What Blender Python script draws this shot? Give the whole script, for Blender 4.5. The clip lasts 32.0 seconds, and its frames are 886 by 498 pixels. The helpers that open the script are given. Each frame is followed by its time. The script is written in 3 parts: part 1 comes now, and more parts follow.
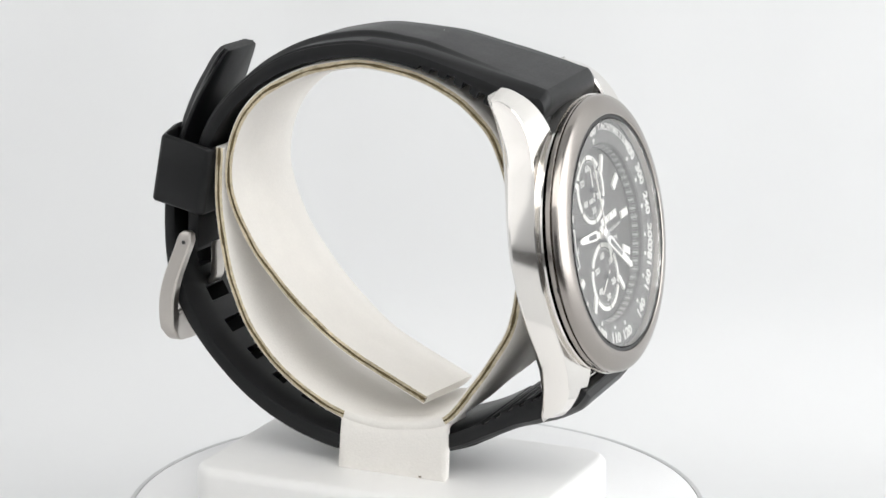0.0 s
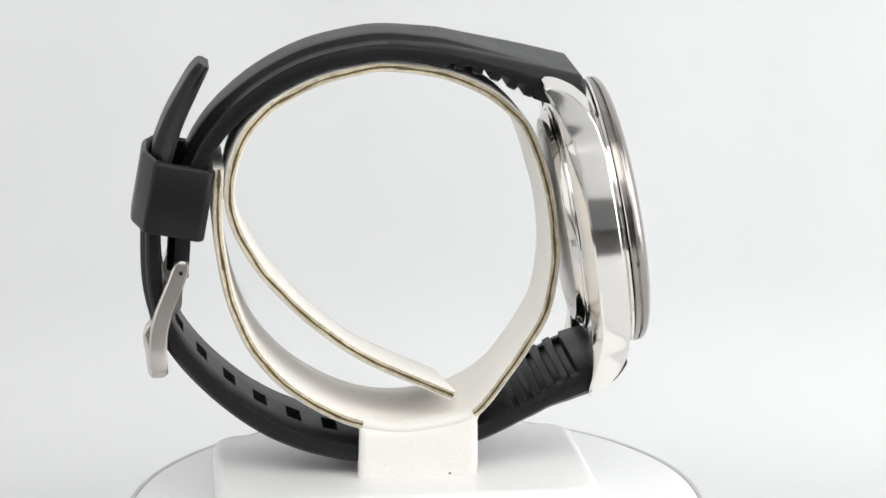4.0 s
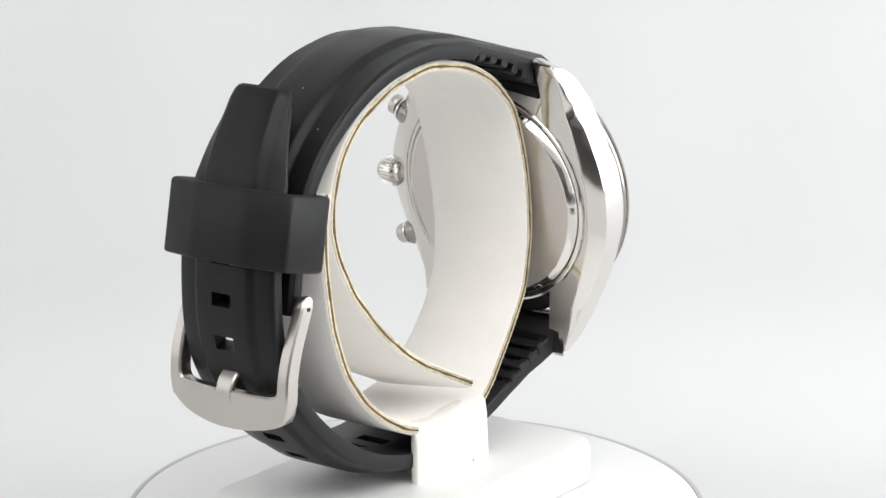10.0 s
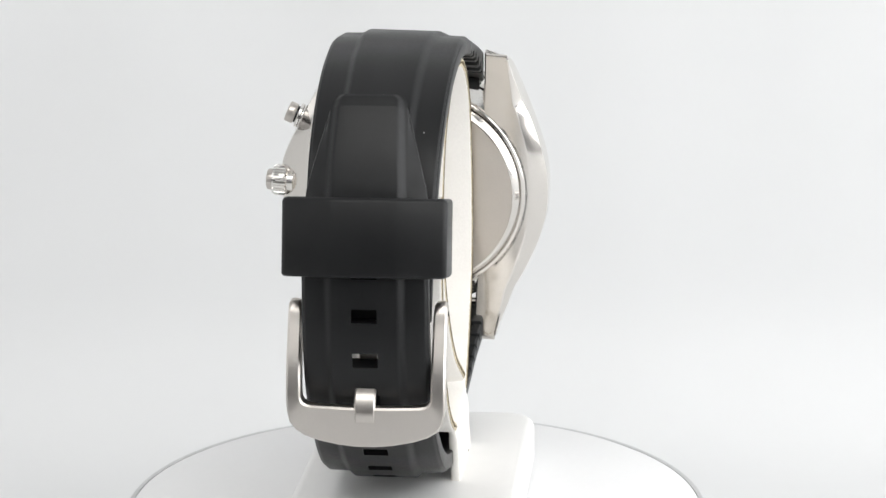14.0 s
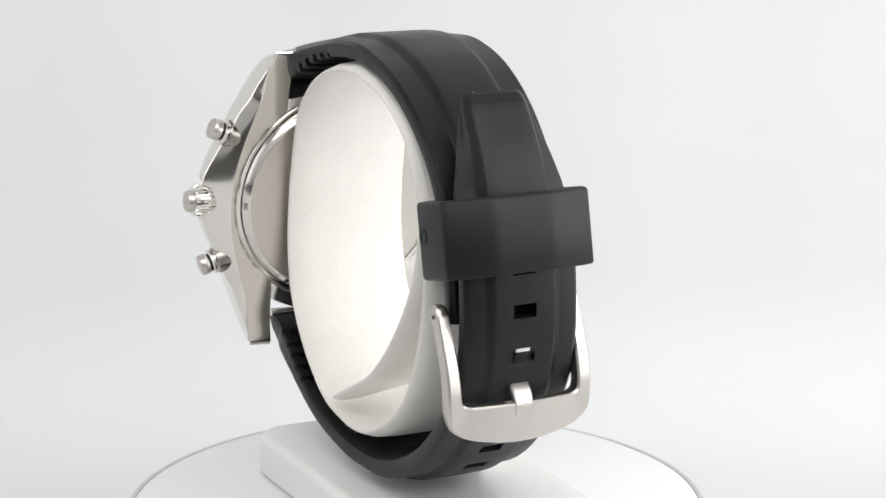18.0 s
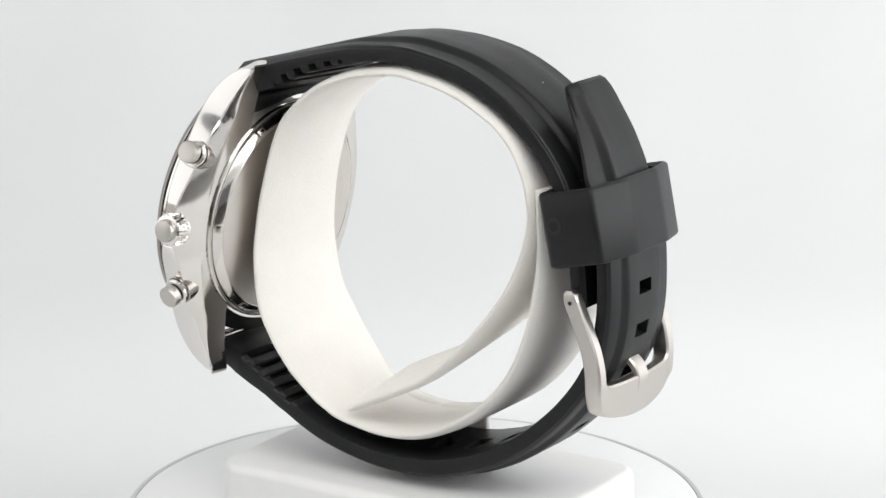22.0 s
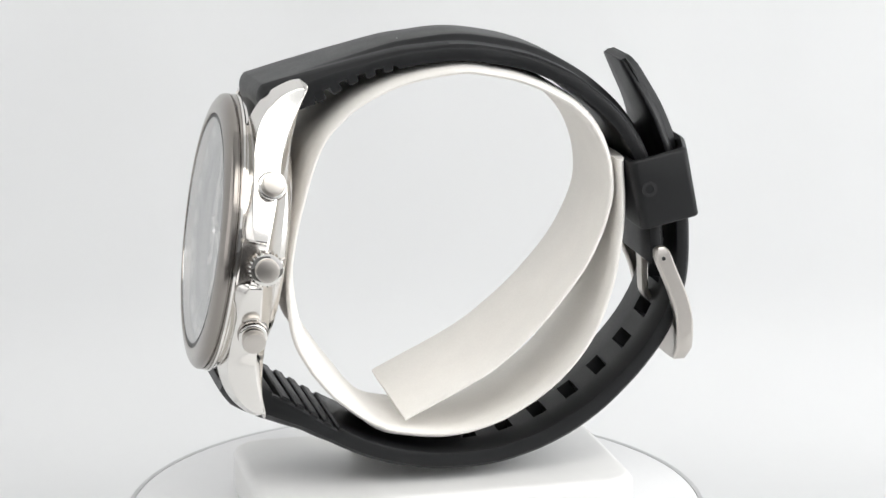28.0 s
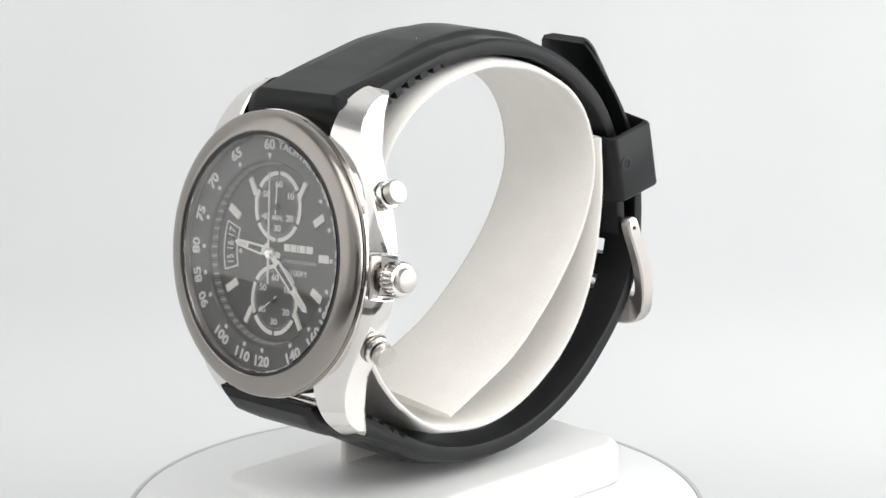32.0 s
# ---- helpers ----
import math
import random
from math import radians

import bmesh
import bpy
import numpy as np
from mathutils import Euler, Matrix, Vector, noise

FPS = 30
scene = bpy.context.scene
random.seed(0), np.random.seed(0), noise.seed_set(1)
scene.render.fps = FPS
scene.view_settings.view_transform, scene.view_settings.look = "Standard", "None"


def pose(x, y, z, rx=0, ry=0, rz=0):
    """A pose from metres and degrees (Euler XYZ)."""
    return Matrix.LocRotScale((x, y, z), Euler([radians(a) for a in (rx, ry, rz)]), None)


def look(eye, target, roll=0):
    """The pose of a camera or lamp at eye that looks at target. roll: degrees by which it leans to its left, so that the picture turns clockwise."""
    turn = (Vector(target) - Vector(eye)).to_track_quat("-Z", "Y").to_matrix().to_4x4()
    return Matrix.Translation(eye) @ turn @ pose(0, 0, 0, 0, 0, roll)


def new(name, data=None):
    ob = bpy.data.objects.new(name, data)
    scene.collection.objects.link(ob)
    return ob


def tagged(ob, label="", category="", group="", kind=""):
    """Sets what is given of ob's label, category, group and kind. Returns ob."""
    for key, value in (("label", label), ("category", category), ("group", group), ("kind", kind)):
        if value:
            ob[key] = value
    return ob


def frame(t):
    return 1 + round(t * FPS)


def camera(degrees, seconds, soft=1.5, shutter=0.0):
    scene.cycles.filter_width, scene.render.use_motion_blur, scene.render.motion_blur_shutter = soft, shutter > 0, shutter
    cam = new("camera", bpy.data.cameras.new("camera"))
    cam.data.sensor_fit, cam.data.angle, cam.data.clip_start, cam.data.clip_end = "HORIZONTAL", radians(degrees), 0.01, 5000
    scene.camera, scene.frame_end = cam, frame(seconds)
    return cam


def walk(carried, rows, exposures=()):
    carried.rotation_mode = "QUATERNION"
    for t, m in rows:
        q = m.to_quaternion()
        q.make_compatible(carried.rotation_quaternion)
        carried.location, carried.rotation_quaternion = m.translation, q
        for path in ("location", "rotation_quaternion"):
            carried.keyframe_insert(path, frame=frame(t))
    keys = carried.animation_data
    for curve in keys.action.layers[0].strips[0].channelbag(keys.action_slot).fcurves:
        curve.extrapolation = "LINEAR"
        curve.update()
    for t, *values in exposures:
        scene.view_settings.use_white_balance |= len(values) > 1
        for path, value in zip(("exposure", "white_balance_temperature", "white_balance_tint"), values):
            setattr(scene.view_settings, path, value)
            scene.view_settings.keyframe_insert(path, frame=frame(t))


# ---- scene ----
# ---------------------------------------------------------------- camera
EYE = Vector((0.0, -0.385, 0.1369))
YAW, PITCH, ROLL = radians(0.698), radians(13.726), -0.278
AIM = EYE + Vector((math.sin(YAW) * math.cos(PITCH), math.cos(YAW) * math.cos(PITCH), -math.sin(PITCH)))
cam = camera(20.43, 32.0)
walk(cam, [(0.0, look(EYE, AIM, ROLL)), (32.0, look(EYE, AIM, ROLL))])

# ---------------------------------------------------------------- light
world = bpy.data.worlds.new("world")
world.use_nodes = True
scene.world = world
world.node_tree.nodes["Background"].inputs[0].default_value = (0.965, 0.976, 1.0, 1)
world.node_tree.nodes["Background"].inputs[1].default_value = 0.09


def softbox(name, eye, target, w, h, power, colour=(1.0, 0.992, 0.986)):
    lamp = bpy.data.lights.new(name, "AREA")
    lamp.shape, lamp.size, lamp.size_y, lamp.energy, lamp.color = "RECTANGLE", w, h, power, colour
    ob = new(name, lamp)
    ob.matrix_world = look(eye, target)
    return ob


softbox("softbox_top", (0.05, -0.43, 0.5), (0, 0.12, 0.12), 0.9, 0.5, 2.0, (1.0, 0.99, 0.962))
softbox("softbox_side", (0.62, -0.2, 0.22), (0, -0.1, 0.08), 0.9, 0.6, 2.8, (0.982, 0.992, 1.0))
softbox("softbox_side", (-0.66, -0.15, 0.25), (0, -0.2, 0.06), 0.8, 0.5, 0.5)
scene.view_settings.exposure = 1.0


# ---------------------------------------------------------------- materials
def material(name, colour, rough=0.5, metal=0.0, grain=0.0, scale=900.0, bump=0.0, spec=0.5, rough_var=0.0, coat=0.0):
    m = bpy.data.materials.new(name)
    m.use_nodes = True
    nt = m.node_tree
    b = nt.nodes["Principled BSDF"]
    b.inputs["Base Color"].default_value = (*colour, 1)
    b.inputs["Roughness"].default_value = rough
    b.inputs["Metallic"].default_value = metal
    b.inputs["Specular IOR Level"].default_value = spec
    b.inputs["Coat Weight"].default_value = coat
    if grain or bump or rough_var:
        tc = nt.nodes.new("ShaderNodeTexCoord")
        fine = nt.nodes.new("ShaderNodeTexNoise")
        fine.inputs["Scale"].default_value, fine.inputs["Detail"].default_value = scale, 4.0
        broad = nt.nodes.new("ShaderNodeTexNoise")
        broad.inputs["Scale"].default_value, broad.inputs["Detail"].default_value = scale / 14, 3.0
        nt.links.new(tc.outputs["Object"], fine.inputs["Vector"])
        nt.links.new(tc.outputs["Object"], broad.inputs["Vector"])
        both = nt.nodes.new("ShaderNodeMath")
        both.operation = "MULTIPLY_ADD"
        both.inputs[1].default_value = 0.5
        nt.links.new(fine.outputs["Fac"], both.inputs[0])
        half = nt.nodes.new("ShaderNodeMath")
        half.operation = "MULTIPLY"
        half.inputs[1].default_value = 0.5
        nt.links.new(broad.outputs["Fac"], half.inputs[0])
        nt.links.new(half.outputs[0], both.inputs[2])
        if grain:
            ramp = nt.nodes.new("ShaderNodeMapRange")
            ramp.inputs["From Min"].default_value, ramp.inputs["From Max"].default_value = 0.3, 0.7
            ramp.inputs["To Min"].default_value, ramp.inputs["To Max"].default_value = 1 - grain, 1 + grain
            nt.links.new(both.outputs[0], ramp.inputs["Value"])
            mix = nt.nodes.new("ShaderNodeVectorMath")
            mix.operation = "SCALE"
            mix.inputs[0].default_value = colour
            nt.links.new(ramp.outputs[0], mix.inputs["Scale"])
            nt.links.new(mix.outputs[0], b.inputs["Base Color"])
        if rough_var:
            rr = nt.nodes.new("ShaderNodeMapRange")
            rr.inputs["From Min"].default_value, rr.inputs["From Max"].default_value = 0.3, 0.7
            rr.inputs["To Min"].default_value, rr.inputs["To Max"].default_value = rough - rough_var, rough + rough_var
            nt.links.new(both.outputs[0], rr.inputs["Value"])
            nt.links.new(rr.outputs[0], b.inputs["Roughness"])
        if bump:
            bp = nt.nodes.new("ShaderNodeBump")
            bp.inputs["Strength"].default_value, bp.inputs["Distance"].default_value = bump, 0.0002
            nt.links.new(fine.outputs["Fac"], bp.inputs["Height"])
            nt.links.new(bp.outputs[0], b.inputs["Normal"])
    return m


RUBBER = material("black_rubber", (0.0088, 0.0091, 0.0098), 0.4, grain=0.15, scale=2500, bump=0.05, rough_var=0.06, spec=0.27)
RUBBER_DARKER = material("black_rubber_darker", (0.006, 0.006, 0.007), 0.6, grain=0.1, scale=2500)
STEEL = material("polished_steel", (0.82, 0.80, 0.77), 0.08, 1.0)
FLANK = material("fine_polished_steel", (0.82, 0.795, 0.762), 0.12, 1.0, grain=0.012, scale=4000, rough_var=0.02)
CHAMFER = material("satin_chamfer_steel", (0.70, 0.67, 0.635), 0.12, 1.0, grain=0.02, scale=3000, rough_var=0.03)
SATIN = material("satin_steel", (0.58, 0.545, 0.51), 0.33, 1.0, grain=0.02, scale=3000)
BACK = material("brushed_back_steel", (0.62, 0.58, 0.54), 0.32, 1.0, grain=0.03, scale=3000)
GUN = material("gunmetal_bezel", (0.345, 0.318, 0.295), 0.2, 1.0, grain=0.04, scale=3000)
# black of gasket, hubs and date disc; also painted shade in notches and pin holes
DARKGAP = material("dark_gasket_and_shade", (0.01, 0.01, 0.01), 0.4, grain=0.1)
DIAL = material("charcoal_dial", (0.036, 0.032, 0.030), 0.45, grain=0.12, scale=2500)
RING = material("dark_flange", (0.046, 0.043, 0.041), 0.4, grain=0.1, scale=2500)
INK = material("white_print", (0.55, 0.545, 0.525), 0.5, grain=0.05)
LUME = material("white_lume", (0.66, 0.65, 0.615), 0.45, grain=0.05)
DIM = material("grey_print", (0.34, 0.335, 0.325), 0.5, grain=0.05)
CLOTH = material("cream_velour", (0.815, 0.79, 0.752), 0.9, grain=0.035, scale=2600, bump=0.3, spec=0.2)
CREASE = material("dark_board_crease", (0.13, 0.10, 0.055), 0.9, grain=0.5, scale=1200, spec=0.1)
CORE = material("tan_board_edge", (0.56, 0.49, 0.36), 0.9, grain=0.45, scale=900, bump=0.6, spec=0.2)
PLASTIC = material("white_plastic", (0.80, 0.795, 0.785), 0.35, grain=0.02, scale=400, rough_var=0.05)
DISC = material("white_disc", (0.80, 0.80, 0.805), 0.38, grain=0.012, scale=900)
RIM = material("grey_rim", (0.55, 0.555, 0.56), 0.45, 0.3, grain=0.05, scale=400)
SHEET = material("white_backdrop_sheet", (0.70, 0.705, 0.71), 0.9, grain=0.02, scale=30, spec=0.1)
DESK = material("dark_desk", (0.05, 0.048, 0.046), 0.5, grain=0.2, scale=60)
GROOVE_SHADE = material("painted_groove_shade", (0.03, 0.03, 0.032), 0.2, 0.6)
GLASS = bpy.data.materials.new("crystal_glass")
GLASS.use_nodes = True
gb = GLASS.node_tree.nodes["Principled BSDF"]
gb.inputs["Base Color"].default_value = (1, 1, 1, 1)
gb.inputs["Roughness"].default_value, gb.inputs["IOR"].default_value = 0.0, 1.5
gb.inputs["Transmission Weight"].default_value = 1.0

# ---------------------------------------------------------------- helpers
MM = 0.001
DOWN = 53.5     # height of the watch's axis frame above the disc, mm
SIDE = 2.6      # the watch sits this far off the turntable's axis, mm


def P(n, c, z):
    """Millimetres in the watch's frame (towards the dial, towards the crown, up) to metres on the turntable."""
    return Vector((n * MM, (c + SIDE) * MM, (z + DOWN) * MM))


def part(name, bm, mat, parent=None, label="", smooth=35, xf=None):
    if xf is not None:
        bmesh.ops.transform(bm, matrix=xf, verts=bm.verts)
    bmesh.ops.recalc_face_normals(bm, faces=bm.faces)
    me = bpy.data.meshes.new(name)
    bm.to_mesh(me)
    bm.free()
    me.materials.append(mat)
    if smooth < 0:
        me.polygons.foreach_set("use_smooth", [True] * len(me.polygons))
    elif smooth:
        me.polygons.foreach_set("use_smooth", [True] * len(me.polygons))
        me.set_sharp_from_angle(angle=radians(smooth))
    ob = new(name, me)
    if parent is not None:
        ob.parent = parent
    if label:
        tagged(ob, label)
    return ob


def spline(pts, steps=14):
    """A smooth curve through a few control points (Catmull-Rom)."""
    pts = [np.array(q, float) for q in pts]
    ext = [2 * pts[0] - pts[1], *pts, 2 * pts[-1] - pts[-2]]
    out = []
    for a, b, c, d in zip(ext, ext[1:], ext[2:], ext[3:]):
        for k in range(steps):
            u = k / steps
            out.append(0.5 * (2 * b + (c - a) * u + (2 * a - 5 * b + 4 * c - d) * u * u + (3 * b - a - 3 * c + d) * u ** 3))
    return np.array(out + [pts[-1]])


class Path:
    """A curve in the (n, z) plane, read by its length in mm."""

    def __init__(self, pts):
        self.q = spline(pts)
        self.s = np.concatenate([[0], np.cumsum(np.hypot(*np.diff(self.q, axis=0).T))])
        self.length = self.s[-1]

    def at(self, s):
        return np.array([np.interp(s, self.s, self.q[:, k]) for k in (0, 1)])

    def tangent_frame(self, s):
        """The point at s and the normal on the curve's left."""
        a, b = self.at(max(s - 0.4, 0)), self.at(min(s + 0.4, self.length))
        t = (b - a) / np.hypot(*(b - a))
        return self.at(s), np.array([-t[1], t[0]])


def loft(bm, rings, closed=True, caps=True):
    """Quads between rings of points."""
    vs = [[bm.verts.new(q) for q in r] for r in rings]
    m = len(vs[0])
    for a, b in zip(vs, vs[1:]):
        for j in range(m if closed else m - 1):
            k = (j + 1) % m
            bm.faces.new((a[j], a[k], b[k], b[j]))
    if caps:
        bm.faces.new(vs[0][::-1])
        bm.faces.new(vs[-1])
    return vs


def box(bm, x0, x1, y0, y1, z0, z1, bevel=0.0, seg=2):
    r = bmesh.ops.create_cube(bm, size=1.0)
    for v in r["verts"]:
        v.co = Vector(((x0 + x1) / 2 + v.co.x * (x1 - x0), (y0 + y1) / 2 + v.co.y * (y1 - y0), (z0 + z1) / 2 + v.co.z * (z1 - z0)))
    if bevel:
        es = {e for v in r["verts"] for e in v.link_edges}
        bmesh.ops.bevel(bm, geom=list(es), offset=bevel, segments=seg, profile=0.5, affect="EDGES")
    return bm


def turned(bm, prof, seg=96):
    """A body of revolution about z from (radius, height) pairs, closed."""
    rings = []
    for r, h in prof:
        rings.append([Vector((r * math.cos(2 * math.pi * k / seg), r * math.sin(2 * math.pi * k / seg), h)) for k in range(seg)])
    vs = [[bm.verts.new(q) for q in r] for r in rings]
    m = len(vs)
    for i in range(m):
        a, b = vs[i], vs[(i + 1) % m]
        for j in range(seg):
            k = (j + 1) % seg
            bm.faces.new((a[j], a[k], b[k], b[j]))
    return bm


def solid(bm, prof, seg=48):
    """A turned body with flat ends, from (radius, height) pairs bottom to top."""
    rings = [[Vector((r * math.cos(2 * math.pi * k / seg), r * math.sin(2 * math.pi * k / seg), h)) for k in range(seg)] for r, h in prof]
    loft(bm, rings)
    return bm


# ---------------------------------------------------------------- setting
SLOT = (0.2, -0.03, 0.19)    # half width, foot and head of the lens slot


def setting():
    # white sheet: table, cove and back in one sweep
    bm = bmesh.new()
    prof = [(-0.2, -0.030), (0.095, -0.030)]
    for k in range(1, 13):
        a = math.pi / 2 * k / 12
        prof.append((0.095 + 0.035 * math.sin(a), -0.030 + 0.035 * (1 - math.cos(a))))
    prof += [(0.132, 0.03), (0.135, 0.1), (0.14, 0.3), (0.145, 0.6), (0.15, 0.9)]
    # the hanging cloth keeps a few soft upright folds
    fold = lambda x, z: min(max(z - 0.0, 0) / 0.06, 1) * (0.006 * noise.noise((x * 9, z * 0.6, 2)) + 0.0016 * noise.noise((x * 26, z * 0.8, 5)))
    rings = [[Vector((x, y + fold(x, z), z)) for y, z in prof] for x in np.linspace(-0.9, 0.9, 361)]
    loft(bm, rings, closed=False, caps=False)
    ob = part("backdrop", bm, SHEET)
    tagged(ob, "white paper sweep of a photo light tent", "backdrop", kind="structure")
    for name, x0, x1 in (("wall_west", -0.92, -0.9), ("wall_east", 0.9, 0.92)):
        bm = bmesh.new()
        box(bm, x0, x1, -0.5, 0.16, -0.03, 0.9)
        tagged(part(name, bm, SHEET), "white fabric side of a photo light tent", "wall", kind="structure")
    bm = bmesh.new()
    box(bm, -0.92, 0.92, -0.5, 0.16, 0.9, 0.92)
    tagged(part("ceiling", bm, SHEET), "white fabric top of a photo light tent", "ceiling", kind="structure")
    bm = bmesh.new()
    box(bm, -1.0, 1.0, -1.2, 0.2, -0.07, -0.031)
    tagged(part("table", bm, DESK), "dark desk under the light tent", "table", kind="structure")
    # the front curtain leaves a slot for the lens
    bm = bmesh.new()
    x, z0, z1 = SLOT
    box(bm, -0.92, -x, -0.52, -0.5, -0.03, 0.92)
    box(bm, x, 0.92, -0.52, -0.5, -0.03, 0.92)
    box(bm, -x, x, -0.52, -0.5, z1, 0.92)
    tagged(part("wall_south", bm, SHEET), "white front curtain of a photo light tent with a lens slot", "wall", kind="structure")


def turntable():
    e = tagged(new("turntable"), "round white turntable disc with a thin grey rim", "turntable")
    bm = bmesh.new()
    solid(bm, [(46.6, -6), (47.0, -5.5), (47.0, -0.8), (46.8, -0.3), (46.2, 0)], 128)
    part("disc", bm, DISC, e, xf=Matrix.Scale(MM, 4))
    bm = bmesh.new()
    turned(bm, [(46.95, -5), (47.9, -4.8), (47.9, -0.6), (47.6, -0.2), (46.95, -0.3)], 128)
    part("rim", bm, RIM, e, "thin grey metal rim", xf=Matrix.Scale(MM, 4))
    bm = bmesh.new()
    solid(bm, [(38, -30), (38, -6)], 64)
    part("foot", bm, PLASTIC, e, xf=Matrix.Scale(MM, 4))
    return e


def plinth():
    e = tagged(new("plinth"), "low white plastic block with rounded corners on the turntable", "display base")
    bm = bmesh.new()
    box(bm, -33, 28.2, -18.2, 18, 0.5, 7.2)
    up = [d for d in bm.edges if abs(d.verts[0].co.z - d.verts[1].co.z) > 1]
    bmesh.ops.bevel(bm, geom=up, offset=5, segments=6, profile=0.5, affect="EDGES")
    top = [d for d in bm.edges if min(d.verts[0].co.z, d.verts[1].co.z) > 7]
    bmesh.ops.bevel(bm, geom=top, offset=1.6, segments=4, profile=0.5, affect="EDGES")
    part("block", bm, PLASTIC, e, xf=Matrix.Scale(MM, 4))
    bm = bmesh.new()
    box(bm, -32.4, 27.6, -17.6, 17.4, 0, 0.6)
    up = [d for d in bm.edges if abs(d.verts[0].co.z - d.verts[1].co.z) > 0.3]
    bmesh.ops.bevel(bm, geom=up, offset=5, segments=6, profile=0.5, affect="EDGES")
    part("foot_plate", bm, PLASTIC, e, "recessed foot under the block", xf=Matrix.Scale(MM, 4))
    return e


CUFF_W = 10.2


def strip(bm, path, c0, c1, thick, steps, inset=0.0, roll=None, lean=None):
    """A band of cloth along a path: rounded edges, its outer face on the path, the far edge rolled in by droop."""
    rings = []
    for s in np.linspace(0, path.length, steps):
        q, nrm = path.tangent_frame(s)
        ring = []
        droop = roll(s)
        for h, c in ((0.35, c0), (0, c0 + 0.35), (0, c1 - 5.0), (0.3 * droop, c1 - 2), (droop, c1 - 0.4), (droop + 0.4, c1), (thick - 0.35 + min(droop - 0.9, 0), c1), (thick + min(droop - 0.9, 0), c1 - 0.35), (thick + 0.3 * min(droop - 0.9, 0), c1 - 4), (thick, c0 + 0.35), (thick - 0.35, c0)):
            x = q + nrm * (h + inset + lean(s) * (c - c0) / (c1 - c0))
            ring.append(P(x[0], c if c1 - c0 > 6 else min(max(c, c0), c1), x[1]))
        rings.append(ring)
    loft(bm, rings)
    return bm


def cuff():
    e = tagged(new("watch_cuff"), "cream velour display cuff with raw tan board edges", "watch stand")
    # one long band, wound: from its end behind the keeper down, along the bottom, up past the dial and round to the loose inner end
    wind = Path([(-32.0, 5.0), (-32.4, -3), (-31.9, -9.2), (-30.5, -16.6), (-27.5, -24.2), (-23.1, -30.0), (-17.8, -34.3), (-11.0, -37.8), (-4, -39.3), (3, -38.8), (9.5, -36.8), (14.8, -30.4), (18.0, -25.7), (20.9, -20.6),
                 (22.4, -14), (22.6, -8), (21.4, 0.8), (18.4, 9.7), (14.8, 14.2), (10.4, 17.4), (4, 20.0), (-4.5, 21.3), (-9.8, 20.7), (-15.1, 19.4), (-20.4, 17), (-24.8, 14), (-28.2, 9.6), (-30.2, 3.5), (-30.0, -3),
                 (-26.4, -10.8), (-21.0, -17.4), (-15.7, -22.3), (-8.5, -27.4), (5, -34.0)])
    bm = bmesh.new()
    near = lambda n, z: float(wind.s[np.argmin(np.hypot(wind.q[:, 0] - n, wind.q[:, 1] - z))])
    roll = lerp([(0, 0.9), (near(9.5, -36.8), 0.9), (near(14.8, -30.4), -1.2), (near(18.0, -25.7), -1.7), (near(20.9, -20.6), -1.4), (near(22.6, -8.0), 0.0), (near(21.4, 0.8), 0.7), (wind.length, 0.9)])
    lean = lerp([(0, 0), (near(-30.0, -3.0), 0), (near(-21.0, -17.4), -1.2), (near(-8.5, -27.4), -2.5), (wind.length, -2.5)])
    strip(bm, wind, -CUFF_W, CUFF_W, 1.7, 230, roll=roll, lean=lean)
    band = part("band", bm, CLOTH, e, smooth=60)
    low = [s for s in np.linspace(0, wind.length * 0.5, 800) if abs(wind.at(s)[0] + 0.2) < 9.4 and wind.at(s)[1] < -30]
    runs = ((0.0, low[0]), (low[-1], wind.length))
    for a, b in runs:
        bm = bmesh.new()
        rings = []
        for s in np.linspace(a, b, int((b - a) / 0.32)):
            q, nrm = wind.tangent_frame(s)
            j = 0.14 * noise.noise((s * 1.7, 0, 0)) + 0.14 * noise.noise((s * 5.1, 3, 0))
            rings.append([P(*(lambda x: (x[0], c, x[1]))(q + nrm * h)) for c, h in ((-CUFF_W + 0.5, 0.3), (-CUFF_W - 0.06 - 0.4 * j, 0.3 + 0.4 * j), (-CUFF_W - 0.06 + 0.4 * j, 1.45 + 0.4 * j), (-CUFF_W + 0.5, 1.45))])
        loft(bm, rings)
        core = part("board_edge", bm, CORE, band, "frayed tan board edge")
        bm = bmesh.new()
        rings = []
        for s in np.linspace(a, b, int((b - a) / 0.28)):
            q, nrm = wind.tangent_frame(s)
            j = 0.12 * noise.noise((s * 0.25, 7, 0)) + 0.05 * noise.noise((s * 4.1, 3, 0))
            k = max(0.17 + 0.17 * noise.noise((s * 0.3, 1, 4)) + 0.08 * noise.noise((s * 5.0, 5, 2)), 0.025)
            rings.append([P(*(lambda x: (x[0], c, x[1]))(q + nrm * h)) for c, h in ((-CUFF_W + 0.4, 0.9 + j - k), (-CUFF_W - 0.15, 0.9 + j - k), (-CUFF_W - 0.15, 0.9 + j + k), (-CUFF_W + 0.4, 0.9 + j + k))])
        loft(bm, rings)
        part("crease", bm, CREASE, core, "dark crease in the board", smooth=0)
    rng = random.Random(4)
    bm = bmesh.new()
